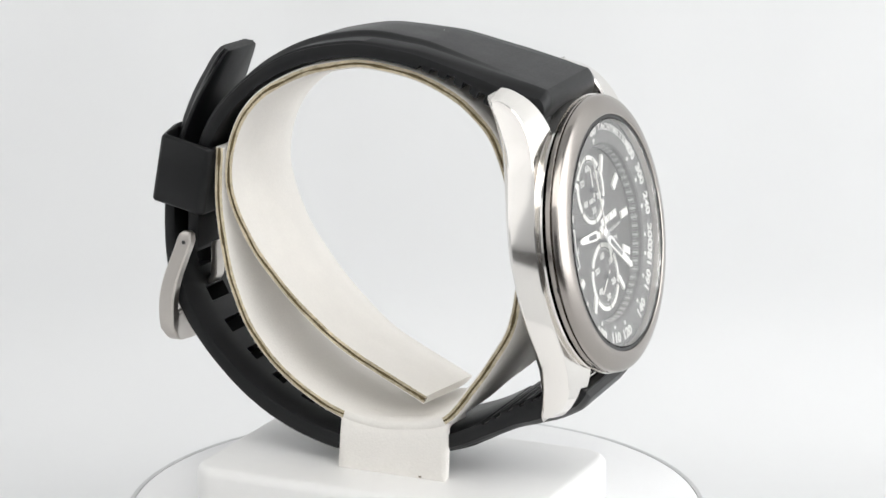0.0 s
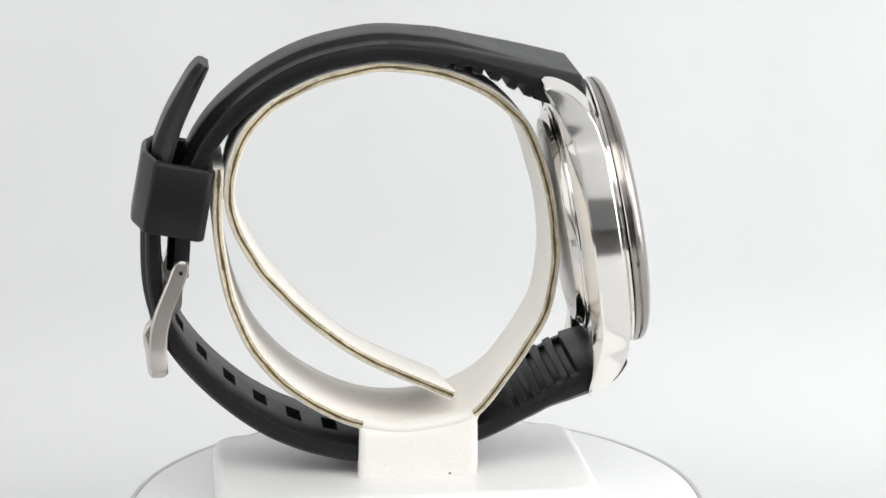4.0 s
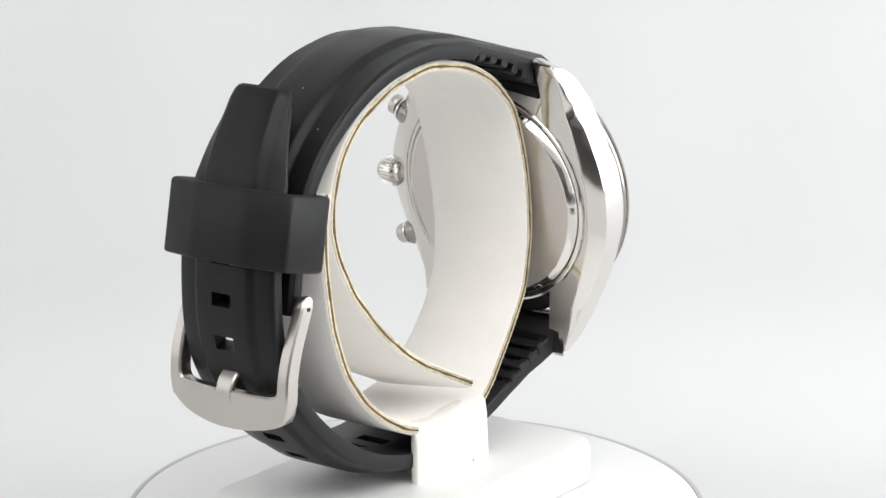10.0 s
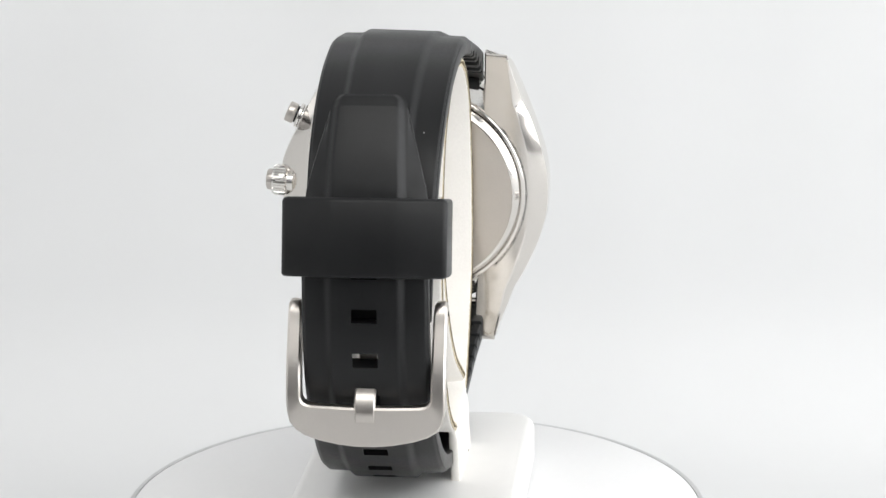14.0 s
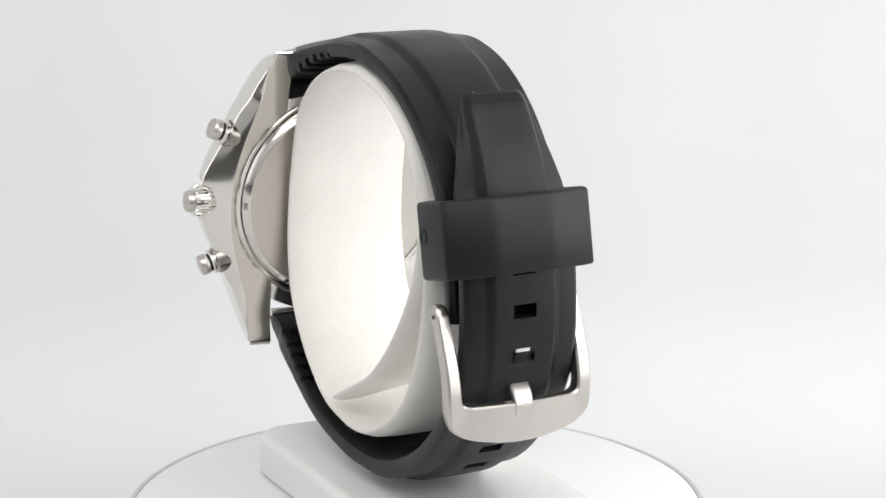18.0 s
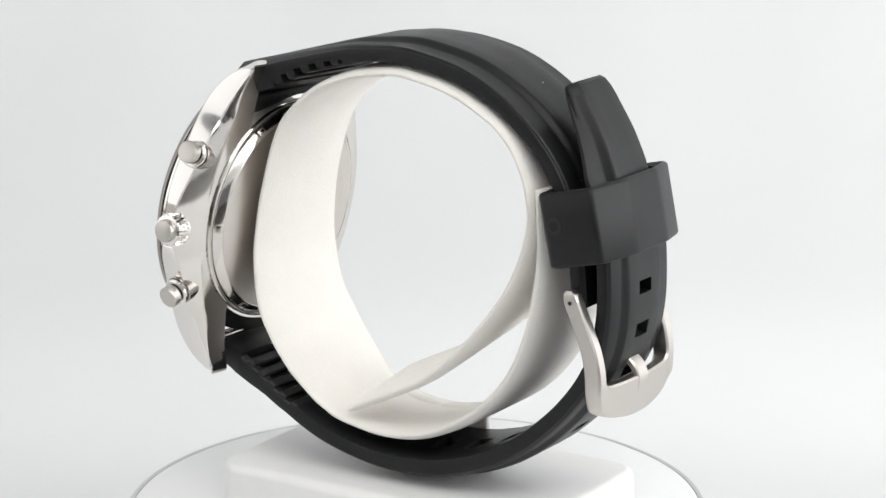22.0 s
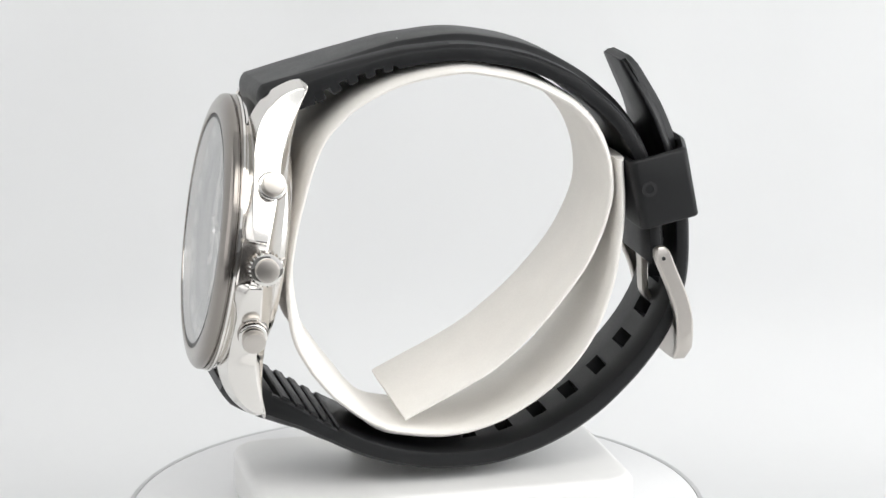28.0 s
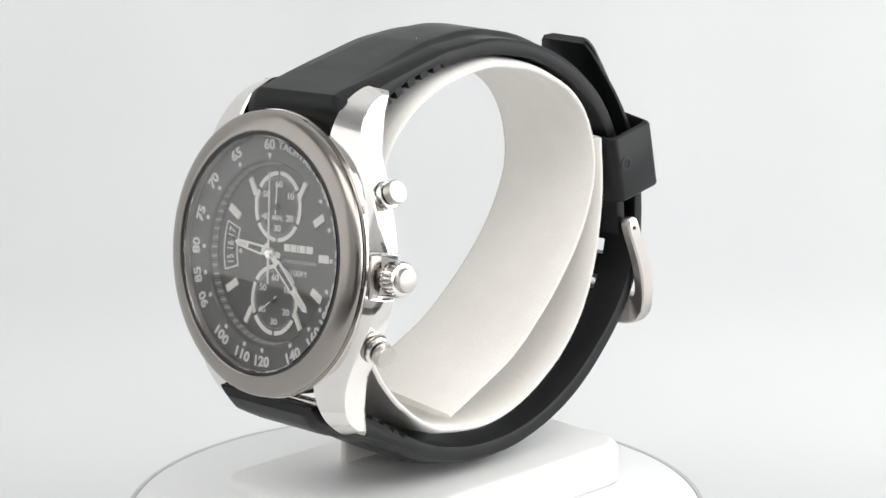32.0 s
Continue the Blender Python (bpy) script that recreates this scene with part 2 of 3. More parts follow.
    for k in range(9000):
        s = rng.uniform(3, wind.length - 2)
        q, nrm = wind.tangent_frame(s)
        far = rng.random() < 0.8
        c = CUFF_W if far else -CUFF_W
        x = q + nrm * (lean(s) + rng.uniform(roll(s) + 0.25, 1.55 + min(roll(s) - 0.9, 0)) if far else rng.choice((0.15, 1.55)))
        a = P(x[0], c - (0.15 if far else -0.05), x[1])
        d = Vector((rng.gauss(0, 0.2), (0.12 if far else -0.1) + rng.gauss(0, 0.1), rng.gauss(0, 0.2))) * (1.0 if far else 0.7) * MM
        side = d.cross(Vector((0.3, 0.5, 0.8))).normalized() * 0.03 * MM
        up = d.cross(side).normalized() * 0.03 * MM
        v = [bm.verts.new(a + side), bm.verts.new(a - side), bm.verts.new(a + up), bm.verts.new(a + d)]
        for f in ((0, 1, 3), (1, 2, 3), (2, 0, 3)):
            bm.faces.new([v[i] for i in f])
    tagged(part("fuzz", bm, CLOTH, band, "loose white fibres along the edge", smooth=0), kind="stuff")
    # the tab flows out of the bottom of the band, folds down over its open side and stands on the plinth
    bm = bmesh.new()
    floor_z = lambda n: float(wind.at(near(n, -38.5))[1])
    rings = []
    for c, drop, back in ((4.2, -0.12, 0), (3.6, 0.02, 0), (2.6, 0.05, 0), (1.7, 0.0, 0.1), (0.9, -0.25, 0.3), (0.3, -0.75, 0.55), (-0.1, -1.5, 0.8), (-0.35, -2.5, 1), (-0.45, -3.8, 1), (-0.5, -5.2, 1), (-0.6, -6.6, 1), (-0.7, -7.6, 1), (-0.72, -8.3, 1)):
        v = min(max(-drop / 8.3, 0), 1)
        flare = 1.5 * max(1 - v * 5, 0) ** 2
        lo, hi = -9.65 - 0.5 * v - flare, 9.3 + flare
        cut = 0.7 * max(v - 0.9, 0) / 0.1
        cols = [lo, lo + 0.25] + list(np.linspace(lo + 1.2, hi - 1.2, 11)) + [hi - 0.25, hi - 0.6 * cut]
        face, rear = [], []
        for k, n in enumerate(cols):
            end = k in (0, len(cols) - 1)
            z = (floor_z(n) + 1.7) * (1 - v) + -38.0 * v + drop + 0.05 * math.sin(n * 0.9 + v * 3)
            h0, h1 = (0.3, 1.2) if end else (0.0, 1.5)
            face.append(P(n, -CUFF_W + c + h0 * back, z - h0 * (1 - back)))
            rear.append(P(n, -CUFF_W + c + h1 * back, z - h1 * (1 - back)))
        rings.append(face + rear[::-1])
    loft(bm, rings)
    tab = part("tab", bm, CLOTH, e, "cream tab folded down to the base", smooth=60)
    bm = bmesh.new()
    bmesh.ops.create_icosphere(bm, subdivisions=2, radius=0.2 * MM, matrix=Matrix.Translation(P(4.7, -CUFF_W - 0.72, -46.0)) @ Matrix.Diagonal((1.3, 0.5, 0.8, 1)))
    part("speck", bm, CREASE, tab, "small dark speck on the cloth")
    return e


# ---------------------------------------------------------------- the watch
# the case's own frame: x to the crown, y to twelve o'clock, z out of the dial, mm
CN = Vector((0.988, 0, 0.155)).normalized()
CU = Vector((-0.155, 0, 0.988)).normalized()


def watch_frame(yaw):
    return Matrix.Translation(P(34.5, -0.8, -5.0)) @ Matrix(((0, CU.x, CN.x, 0), (1, 0, 0, 0), (0, CU.z, CN.z, 0), (0, 0, 0, 1))) @ Matrix.Rotation(radians(-yaw), 4, "Y") @ Matrix.Rotation(radians(3), 4, "Z") @ Matrix.Scale(MM, 4)


CASE = watch_frame(2.0)
HEAD = watch_frame(0.7)
FACE = HEAD @ Matrix.Rotation(radians(2), 4, "Z")


def strap_ring(q, nrm, w, t, p, rise, base, edge, drop, cen, tilt, holew=1.85):
    """One cross-section of the strap: the wrist side base mm off q along nrm, the outer face t mm, a raised band of half-width p with soft shoulders."""
    outer = [(holew, t + rise)]
    for u in (0, 0.12, 0.3, 0.5, 0.7, 0.88, 1):
        outer.append((p - 0.55 + 1.5 * u, t + 0.03 + (rise - 0.03) * (1 - u * u * (3 - 2 * u))))
    a, b = max(w - edge, outer[-1][0] + 0.1), w
    outer += [(a, t - 0.03), (a + (b - a) * 0.45, t - 0.1 - 0.4 * drop), (b - 0.3, t - drop), (b - 0.09, t - drop - 0.12), (b, t - drop - 0.35), (b, base + 0.35)]
    under = [(b - 0.1, base + 0.1), (b - 0.35, base), (holew + 1.0, base)]
    half = outer + under
    sec = [(-c, h) for c, h in reversed(outer)] + half + [(-c, h) for c, h in reversed(under)]
    return [P(*(lambda x: (x[0], c + cen, x[1] + c * tilt))(q + nrm * h)) for c, h in sec]


N_OUT, N_IN = 14, 3     # points of a half section on the outer face and on the wrist side


def strap_body(path, width, thick, plateau, rise, base, edge, drop, cen, tilt, holes=(), n=110):
    """A rubber strap along a path (its wrist side), with real slots through it."""
    ends = [a for h in holes for a in h]
    cuts = sorted([x for x in (*np.linspace(0, path.length, n), *(path.length - 0.13 * k - 0.05 for k in range(26))) if not any(a - 0.9 < x < b + 0.9 for a, b in holes)] + ends)
    bm = bmesh.new()
    vs = []
    top_l, top_r = N_OUT - 1, N_OUT
    low_r = 2 * N_OUT + N_IN - 1
    low_l = low_r + 1
    for s in cuts:
        q, nrm = path.tangent_frame(s)
        shape = (width(s), thick(s), plateau(s), rise(s), base(s), edge(s), drop(s), cen(s), tilt(s))
        ring = strap_ring(q, nrm, *shape)
        # a slot opens wider on the wrist side
        shift = next((-0.3 if s == a else 0.3 for a, b in holes if s in (a, b)), 0)
        if shift:
            q, nrm = path.tangent_frame(s + shift)
            ring[low_r - 1:low_l + 2] = strap_ring(q, nrm, *shape)[low_r - 1:low_l + 2]
        vs.append([bm.verts.new(v) for v in ring])
    m = len(vs[0])
    for i, (a, b) in enumerate(zip(vs, vs[1:])):
        hole = any(abs(cuts[i] - h[0]) < 1e-3 for h in holes)
        for j in range(m):
            k = (j + 1) % m
            if hole and j in (top_l, low_r):
                continue
            bm.faces.new((a[j], a[k], b[k], b[j]))
        if hole:
            bm.faces.new((a[top_l], a[low_l], b[low_l], b[top_l]))
            bm.faces.new((a[top_r], b[top_r], b[low_r], a[low_r]))
            bm.faces.new((a[top_l], a[top_r], a[low_r], a[low_l]))
            bm.faces.new((b[top_l], b[low_l], b[low_r], b[top_r]))
    bm.faces.new(vs[0][::-1])
    bm.faces.new(vs[-1])
    return bm


def lerp(pairs):
    xs, ys = zip(*pairs)
    return lambda s: float(np.interp(s, xs, ys))


def smooth(pairs):
    """A smooth curve through (x, y) pairs (Hermite)."""
    xs, ys = (np.array(q, float) for q in zip(*pairs))
    sl = np.diff(ys) / np.diff(xs)
    tg = np.concatenate([[sl[0]], (sl[:-1] + sl[1:]) / 2, [sl[-1]]])

    def f(x):
        i = int(np.clip(np.searchsorted(xs, x) - 1, 0, len(xs) - 2))
        h = xs[i + 1] - xs[i]
        u = min(max((x - xs[i]) / h, 0), 1)
        return float((2 * u ** 3 - 3 * u * u + 1) * ys[i] + (u ** 3 - 2 * u * u + u) * h * tg[i] + (3 * u * u - 2 * u ** 3) * ys[i + 1] + (u ** 3 - u * u) * h * tg[i + 1])

    return f


UPPER = Path([(25.4, 12.93), (23.6, 13.65), (20.3, 14.8), (16, 16.4), (12, 18.4), (7, 20.0), (1, 21.2), (-5, 21.6), (-10, 21.0), (-15.5, 19.7), (-20.5, 17.5), (-25, 14.6), (-29.3, 10.7), (-32.3, 6.5),
              (-34.4, 1.5), (-35.5, -4), (-36, -9), (-36.3, -12.5)])
LOWER = Path([(33.4, -27.5), (30.6, -27.9), (28.0, -28.4), (25.2, -29.4), (20.6, -31.9), (15.8, -35.1), (9, -38.6), (0, -41.0), (-9, -41.2), (-15.5, -39.9), (-20.9, -37.8), (-26.4, -34.6), (-31.4, -30.4), (-35.4, -26.0), (-38.4, -21.2),
              (-39.8, -17), (-40.4, -13), (-40.5, -8), (-40.2, -3), (-39.3, 2.5), (-38.0, 7.0), (-36.4, 11.5), (-34.1, 16.1), (-32.1, 19.9)])


def strap(e):
    def flip(path):
        path.q = path.q[::-1].copy()
        path.s = np.concatenate([[0], np.cumsum(np.hypot(*np.diff(path.q, axis=0).T))])

    L = UPPER.length
    # the outer face lies on the right of UPPER and on the left of LOWER: walk UPPER backwards
    flip(UPPER)
    up_w = smooth([(0, 9.2), (L * 0.3, 9.8), (L * 0.55, 10.2), (L - 20, 10.6), (L - 9, 11.1), (L - 6, 11.1), (L - 3, 10.75), (L, 10.7)])
    back_t = lerp([(0, 2.4), (L * 0.5, 2.6), (L, 2.7)])
    end_t = lambda s: 2.6 + 3.35 * math.sqrt(max(1 - max((s - (L - 3.3)) / 3.3, 0) ** 2, 0)) if s > L - 3.3 else 9.0
    crest = smooth([(-2.0, 24.25), (0.3, 24.15), (3.5, 23.75), (7, 23.1), (13, 21.8), (18, 20.65), (22.5, 19.55), (26.5, 18.5), (30, 17.6)])

    def up_t(s):
        """Thickness: up to a smooth crest line near the lugs, even further back."""
        if s < L - 27:
            return back_t(s)
        q, nrm = UPPER.tangent_frame(s)
        nrm = nrm if nrm[1] > 0 else -nrm
        t = next((t for t in np.arange(2.0, 8.0, 0.02) if (q + nrm * t)[1] >= crest((q + nrm * t)[0])), 5.0)
        k = min((s - (L - 27)) / 4, 1)
        return min(back_t(s) * (1 - k) + t * k, end_t(s))

    up_p = smooth([(0, 4.6), (L * 0.5, 5.2), (L - 26, 5.7), (L - 18, 6.5), (L - 11, 7.2), (L, 7.4)])
    up_r = smooth([(0, 1.0), (L * 0.5, 1.0), (L - 32, 0.95), (L - 24, 0.72), (L - 16, 0.36), (L - 9, 0.1), (L, 0.05)])
    up_b = lerp([(0, 0), (L - 22.1, 0), (L - 22, 0.7), (L - 14, 1.2), (L - 8.1, 1.5), (L - 8, 0), (L, 0)])
    up_e = smooth([(0, 0.7), (L - 26, 0.9), (L - 14, 1.8), (L - 6, 2.3), (L - 3, 2.2), (L, 1.8)])
    up_d = smooth([(0, 0.5), (L - 26, 0.5), (L - 14, 0.9), (L - 6, 1.2), (L - 3, 1.1), (L, 0.8)])
    up_c = smooth([(0, 0), (L * 0.3, -0.4), (L * 0.55, -0.8), (L - 10, -1.1), (L, -1.1)])
    up_k = lerp([(0, 0), (L * 0.55, 0), (L - 12, 0.04), (L, 0.05)])
    body = part("upper_strap", flipped(UPPER, up_w, up_t, up_p, up_r, up_b, up_e, up_d, up_c, up_k, n=160), RUBBER, e, "black rubber strap half with a raised centre band")
    K = LOWER.length
    mid = next(s for s in np.arange(0, K, 0.1) if LOWER.at(s)[0] < -38 and LOWER.at(s)[1] > -10.1)
    holes = [(mid + 6.2 * k - 1.0, mid + 6.2 * k + 1.0) for k in range(1, -9, -1)]
    lo_w = lerp([(0, 10.6), (5.9, 10.7), (9, 11.0), (15, 10.9), (20, 10.7), (25, 10.4), (34, 9.9), (70, 9.4), (K - 19, 9.2), (K - 14, 8.8), (K - 2.2, 5.8), (K - 0.9, 5.3), (K - 0.3, 5.0), (K, 4.6)])
    lo_t = lerp([(0, 1.6), (1.0, 2.8), (2.0, 3.7), (4.0, 4.5), (6, 4.9), (8, 4.95), (12, 4.45), (16, 3.6), (20, 3.05), (24, 2.85), (60, 3.0), (75, 2.6), (K - 26, 2.3), (K - 13, 1.7), (K - 3, 1.2), (K, 0.9)])
    lo_p = lerp([(0, 7.4), (12, 6.8), (24, 6.0), (50, 5.0), (K - 14, 5.2), (K - 2, 4.6), (K - 0.9, 4.4), (K, 3.9)])
    lo_r = lerp([(0, 0.05), (14, 0.2), (26, 0.9), (K - 20, 0.9), (K - 14, 1.5), (K - 2, 1.3), (K - 0.5, 1.1), (K, 0.8)])
    lo_b = lerp([(0, 0), (8.2, 0), (8.3, 1.2), (16, 1.0), (20.9, 0.6), (21, 0), (K, 0)])
    lo_e = lerp([(0, 1.6), (6, 2.2), (14, 1.8), (24, 0.9), (K - 20, 0.7), (K - 14, 2.6), (K - 2, 0.8), (K, 0.5)])
    lo_d = lerp([(0, 1.0), (6, 1.2), (14, 0.9), (24, 0.5), (K - 20, 0.4), (K - 14, 0.9), (K - 2, 0.5), (K, 0.25)])
    lo_c = smooth([(0, -0.9), (7, -0.6), (14, 0.0), (24, 0.45), (34, 0.3), (45, 0), (K, 0)])
    lo_k = lerp([(0, 0.035), (12, 0.025), (30, 0), (K, 0)])
    tail = part("lower_strap", flipped(LOWER, lo_w, lo_t, lo_p, lo_r, lo_b, lo_e, lo_d, lo_c, lo_k, holes, 190), RUBBER, e, "long black rubber strap half with buckle slots and a free tip")
    # ribs across the wrist side beside the lugs, flush with the strap's sides
    for path, owner, starts, w, b, cen, tilt, out in ((UPPER, body, np.arange(L - 21.2, L - 8.6, 2.85), up_w, up_b, up_c, up_k, -1), (LOWER, tail, np.arange(9.7, 20.5, 2.6), lo_w, lo_b, lo_c, lo_k, 1)):
        out = OUT[id(path)]
        for s in starts:
            bm = bmesh.new()
            rings = []
            for ds, lift in ((0, 0.25), (0.2, 0), (1.35, 0), (1.55, 0.25)):
                q, nrm = path.tangent_frame(s + ds)
                g = w(s + ds) - 0.02
                top = b(s + ds) + 0.5
                rings.append([P(*(lambda x: (x[0], c + cen(s), x[1] + c * tilt(s)))(q + nrm * (h * out))) for c, h in ((-g, top), (g, top), (g, lift + 0.3), (g - 0.4, lift), (-g + 0.4, lift), (-g, lift + 0.3))])
            loft(bm, rings)
            part("rib", bm, RUBBER, owner, smooth=0)


    # a low rail joins the ribs along each side of the lower half
    for sc in (-1, 1):
        bm = bmesh.new()
        rings = []
        for s in np.linspace(8.0, 21.2, 34):
            q, nrm = LOWER.tangent_frame(s)
            g = lo_w(s) - 0.02
            rings.append([P(*(lambda x: (x[0], c + lo_c(s), x[1] + c * lo_k(s)))(q + nrm * (h * OUT[id(LOWER)]))) for c, h in ((sc * g, lo_b(s) + 0.4), (sc * g, 0.75), (sc * (g - 0.3), 0.45), (sc * (g - 1.5), 0.45), (sc * (g - 1.9), lo_b(s) + 0.4))])
        loft(bm, rings)
        part("rail", bm, RUBBER, tail, smooth=40)


OUT = {}


def flipped(path, w, t, p, r, b, edge, drop, cen, tilt, holes=(), n=110):
    """The strap body with its outer face on the side away from the wrist."""
    q, nrm = path.tangent_frame(path.length * 0.45)
    sign = 1.0 if np.dot(nrm, q - np.array([-5.0, -10.0])) > 0 else -1.0
    OUT[id(path)] = sign
    return strap_body(path if sign > 0 else Mirrored(path), w, t, p, r, b, edge, drop, cen, tilt, holes, n)


class Mirrored:
    """A path whose normal points to its right."""

    def __init__(self, path):
        self.path, self.length = path, path.length

    def at(self, s):
        return self.path.at(s)

    def tangent_frame(self, s):
        q, nrm = self.path.tangent_frame(s)
        return q, -nrm


def rounded(pts, r, steps=4):
    """A closed outline with each corner drawn as a short arc."""
    out = []
    pts = [np.array(q, float) for q in pts]
    for a, b, c in zip(pts[-1:] + pts[:-1], pts, pts[1:] + pts[:1]):
        u, v = (a - b) / np.hypot(*(a - b)), (c - b) / np.hypot(*(c - b))
        k = min(r, 0.45 * np.hypot(*(a - b)), 0.45 * np.hypot(*(c - b)))
        for i in range(steps + 1):
            t = i / steps
            out.append((b + u * k) * (1 - t) ** 2 + b * 2 * t * (1 - t) + (b + v * k) * t ** 2)
    return out


def keeper(e):
    bm = bmesh.new()
    out = [(-44.75, -4.5), (-44.75, 4.5), (-42.75, 11.5), (-34.2, 11.5), (-33.4, 10.8), (-33.4, -10.8), (-34.2, -11.5), (-42.75, -11.5)]
    ins = [(-43.6, -4.4), (-43.6, 4.4), (-42.0, 10.2), (-34.8, 10.2), (-34.6, 10.0), (-34.6, -10.0), (-34.8, -10.2), (-42.0, -10.2)]
    out, ins = rounded(out, 0.8), rounded(ins, 0.5)
    rings = []
    for ring, z, g in ((ins, -5.0, 0), (out, -5.45, -0.6), (out, -5.3, -0.2), (out, -4.95, 0), (out, 5.35, 0), (out, 5.7, -0.2), (out, 5.85, -0.6), (ins, 5.4, 0)):
        rows = []
        for n, c in ring:
            k = (1 + g / 12) * 1.045
            n2 = -38 + (n + 38) * (1 + g / 7)
            tilt = z * 0.20
            rows.append(P(n2 + tilt + 0.65, c * k, z - (n + 38) * 0.2))
        rings.append(rows)
    rings.append(rings[0])
    loft(bm, rings, caps=False)
    bmesh.ops.remove_doubles(bm, verts=bm.verts, dist=1e-7)
    part("keeper", bm, RUBBER, e, "black rubber strap keeper loop with chamfered face", smooth=45)


def buckle(e):
    b = part("buckle", buckle_frame(), SATIN, e, "brushed steel pin buckle", smooth=40)
    # tongue hooked over the lower bar
    bm = bmesh.new()
    tp = Path([(-37.9, -11.6), (-38.3, -14.0), (-38.4, -17.0), (-38.8, -19.4), (-41.2, -20.8), (-43.0, -22.2), (-43.8, -24.2), (-43.5, -26.3), (-42.4, -26.8)])
    rings = []
    for s in np.linspace(0, tp.length, 40):
        q, nrm = tp.tangent_frame(s)
        rings.append([P(*(lambda x: (x[0], c, x[1]))(q + nrm * h)) for c, h in ((-1.55, 0.25), (-1.3, 0), (1.3, 0), (1.55, 0.25), (1.55, 0.9), (1.3, 1.1), (-1.3, 1.1), (-1.55, 0.9))])
    loft(bm, rings)
    part("tongue", bm, SATIN, b, "steel buckle tongue")
    # a black disc on each arm paints the shade of the pin hole
    for c in (-1, 1):
        bm = bmesh.new()
        solid(bm, [(0.32, -0.2), (0.32, 0.1)], 16)
        m = Matrix.Translation(P(-37.5, c * 11.72, -11.1)) @ Matrix.Rotation(radians(-90 * c), 4, "X") @ Matrix.Scale(MM, 4)
        part("pin_end", bm, DARKGAP, b, "dark disc for the shade in a pin hole", xf=m)


def buckle_frame():
    """One bent loop: up one arm, round the corner, along the lower bar and up again."""
    arm = smooth([(-30.5, -41.5), (-28.6, -41.3), (-25, -41.4), (-21.5, -41.3), (-18, -40.5), (-14.5, -39.1), (-11.2, -37.7), (-9.2, -37.2)])
    half = [(11.4, -9.3, 10.1, -9.4, 0.7), (11.65, -9.8, 9.85, -9.8, 1.15)]
    half += [(11.7, z, 11.7 - 2.0 - 0.012 * (-z - 10), z, 1.4) for z in np.linspace(-11, -21.5, 12)]
    half += [(11.7, -23.2, 9.55, -22.3, 1.4), (11.6, -25.0, 9.5, -23.0, 1.35), (11.25, -26.6, 9.25, -23.5, 1.3), (10.4, -27.9, 8.7, -23.8, 1.2), (9.0, -28.7, 7.9, -23.9, 1.1), (7.0, -29.3, 6.5, -23.9, 1.0), (4.0, -29.8, 4.0, -23.9, 0.95), (1.5, -30.0, 1.5, -23.9, 0.95)]
    stations = half + [(-a, b, -c, d, h) for a, b, c, d, h in reversed(half)]
    bm = bmesh.new()
    rings = []
    for co, zo, ci, zi, h in stations:
        bow = 1.4 * (1 - (abs(co) / 11.7) ** 2) if zo < -22 else 0.0
        no, ni = arm(max(zo, -30.4)) - bow + (0.5 if zo < -27 else 0.0), arm(zi) - bow
        o, i = np.array((no, co, zo)), np.array((ni, ci, zi))
        u = (i - o) / np.linalg.norm(i - o) * 0.3
        rim = np.array((1.0, 0, 0))
        rings.append([P(*q) for q in (o - rim * (h - 0.3), o + rim * (h - 0.3), o + u + rim * h, i - u + rim * h, i + rim * (h - 0.3), i - rim * (h - 0.3), i - u - rim * h, o + u - rim * h)])
    loft(bm, rings)
    return bm


def soft(pairs, width=3.0):
    """A curve through (x, y) pairs, even about zero and blurred over a few mm, so that polished faces reflect without kinks."""
    f = smooth(pairs)
    xs = np.arange(-40, 40.01, 0.1)
    ys = np.array([f(abs(x)) for x in xs])
    k = np.hanning(int(width / 0.1) * 2 + 1)
    ys = np.convolve(np.pad(ys, len(k) // 2, mode="edge"), k / k.sum(), mode="valid")
    return lambda x: float(np.interp(x, xs, ys))


HALF = soft([(0, 22.35), (3, 22.2), (6, 21.65), (9, 20.8), (12, 19.65), (15, 18.45), (18, 17.25), (21, 16.15), (24, 15.15), (27, 14.2)])
GUARD = soft([(0, 1.95), (3, 1.75), (5, 1.35), (8, 0.75), (11, 0.38), (15, 0.14), (19, 0.0), (30, 0.0)])
GUARD_FRONT = soft([(0, -1.9), (2.8, -1.55), (5, -0.85), (7.75, -0.5), (12, -0.42), (16, -0.2), (19, 0.0), (30, 0.0)])
GUARD_REAR = soft([(0, 1.35), (2.9, 1.15), (5.7, 0.8), (8.4, 0.4), (12, 0.05), (14, 0.0), (30, 0.0)])
CROWN_Y, CROWN_Z = -1.0, -7.0


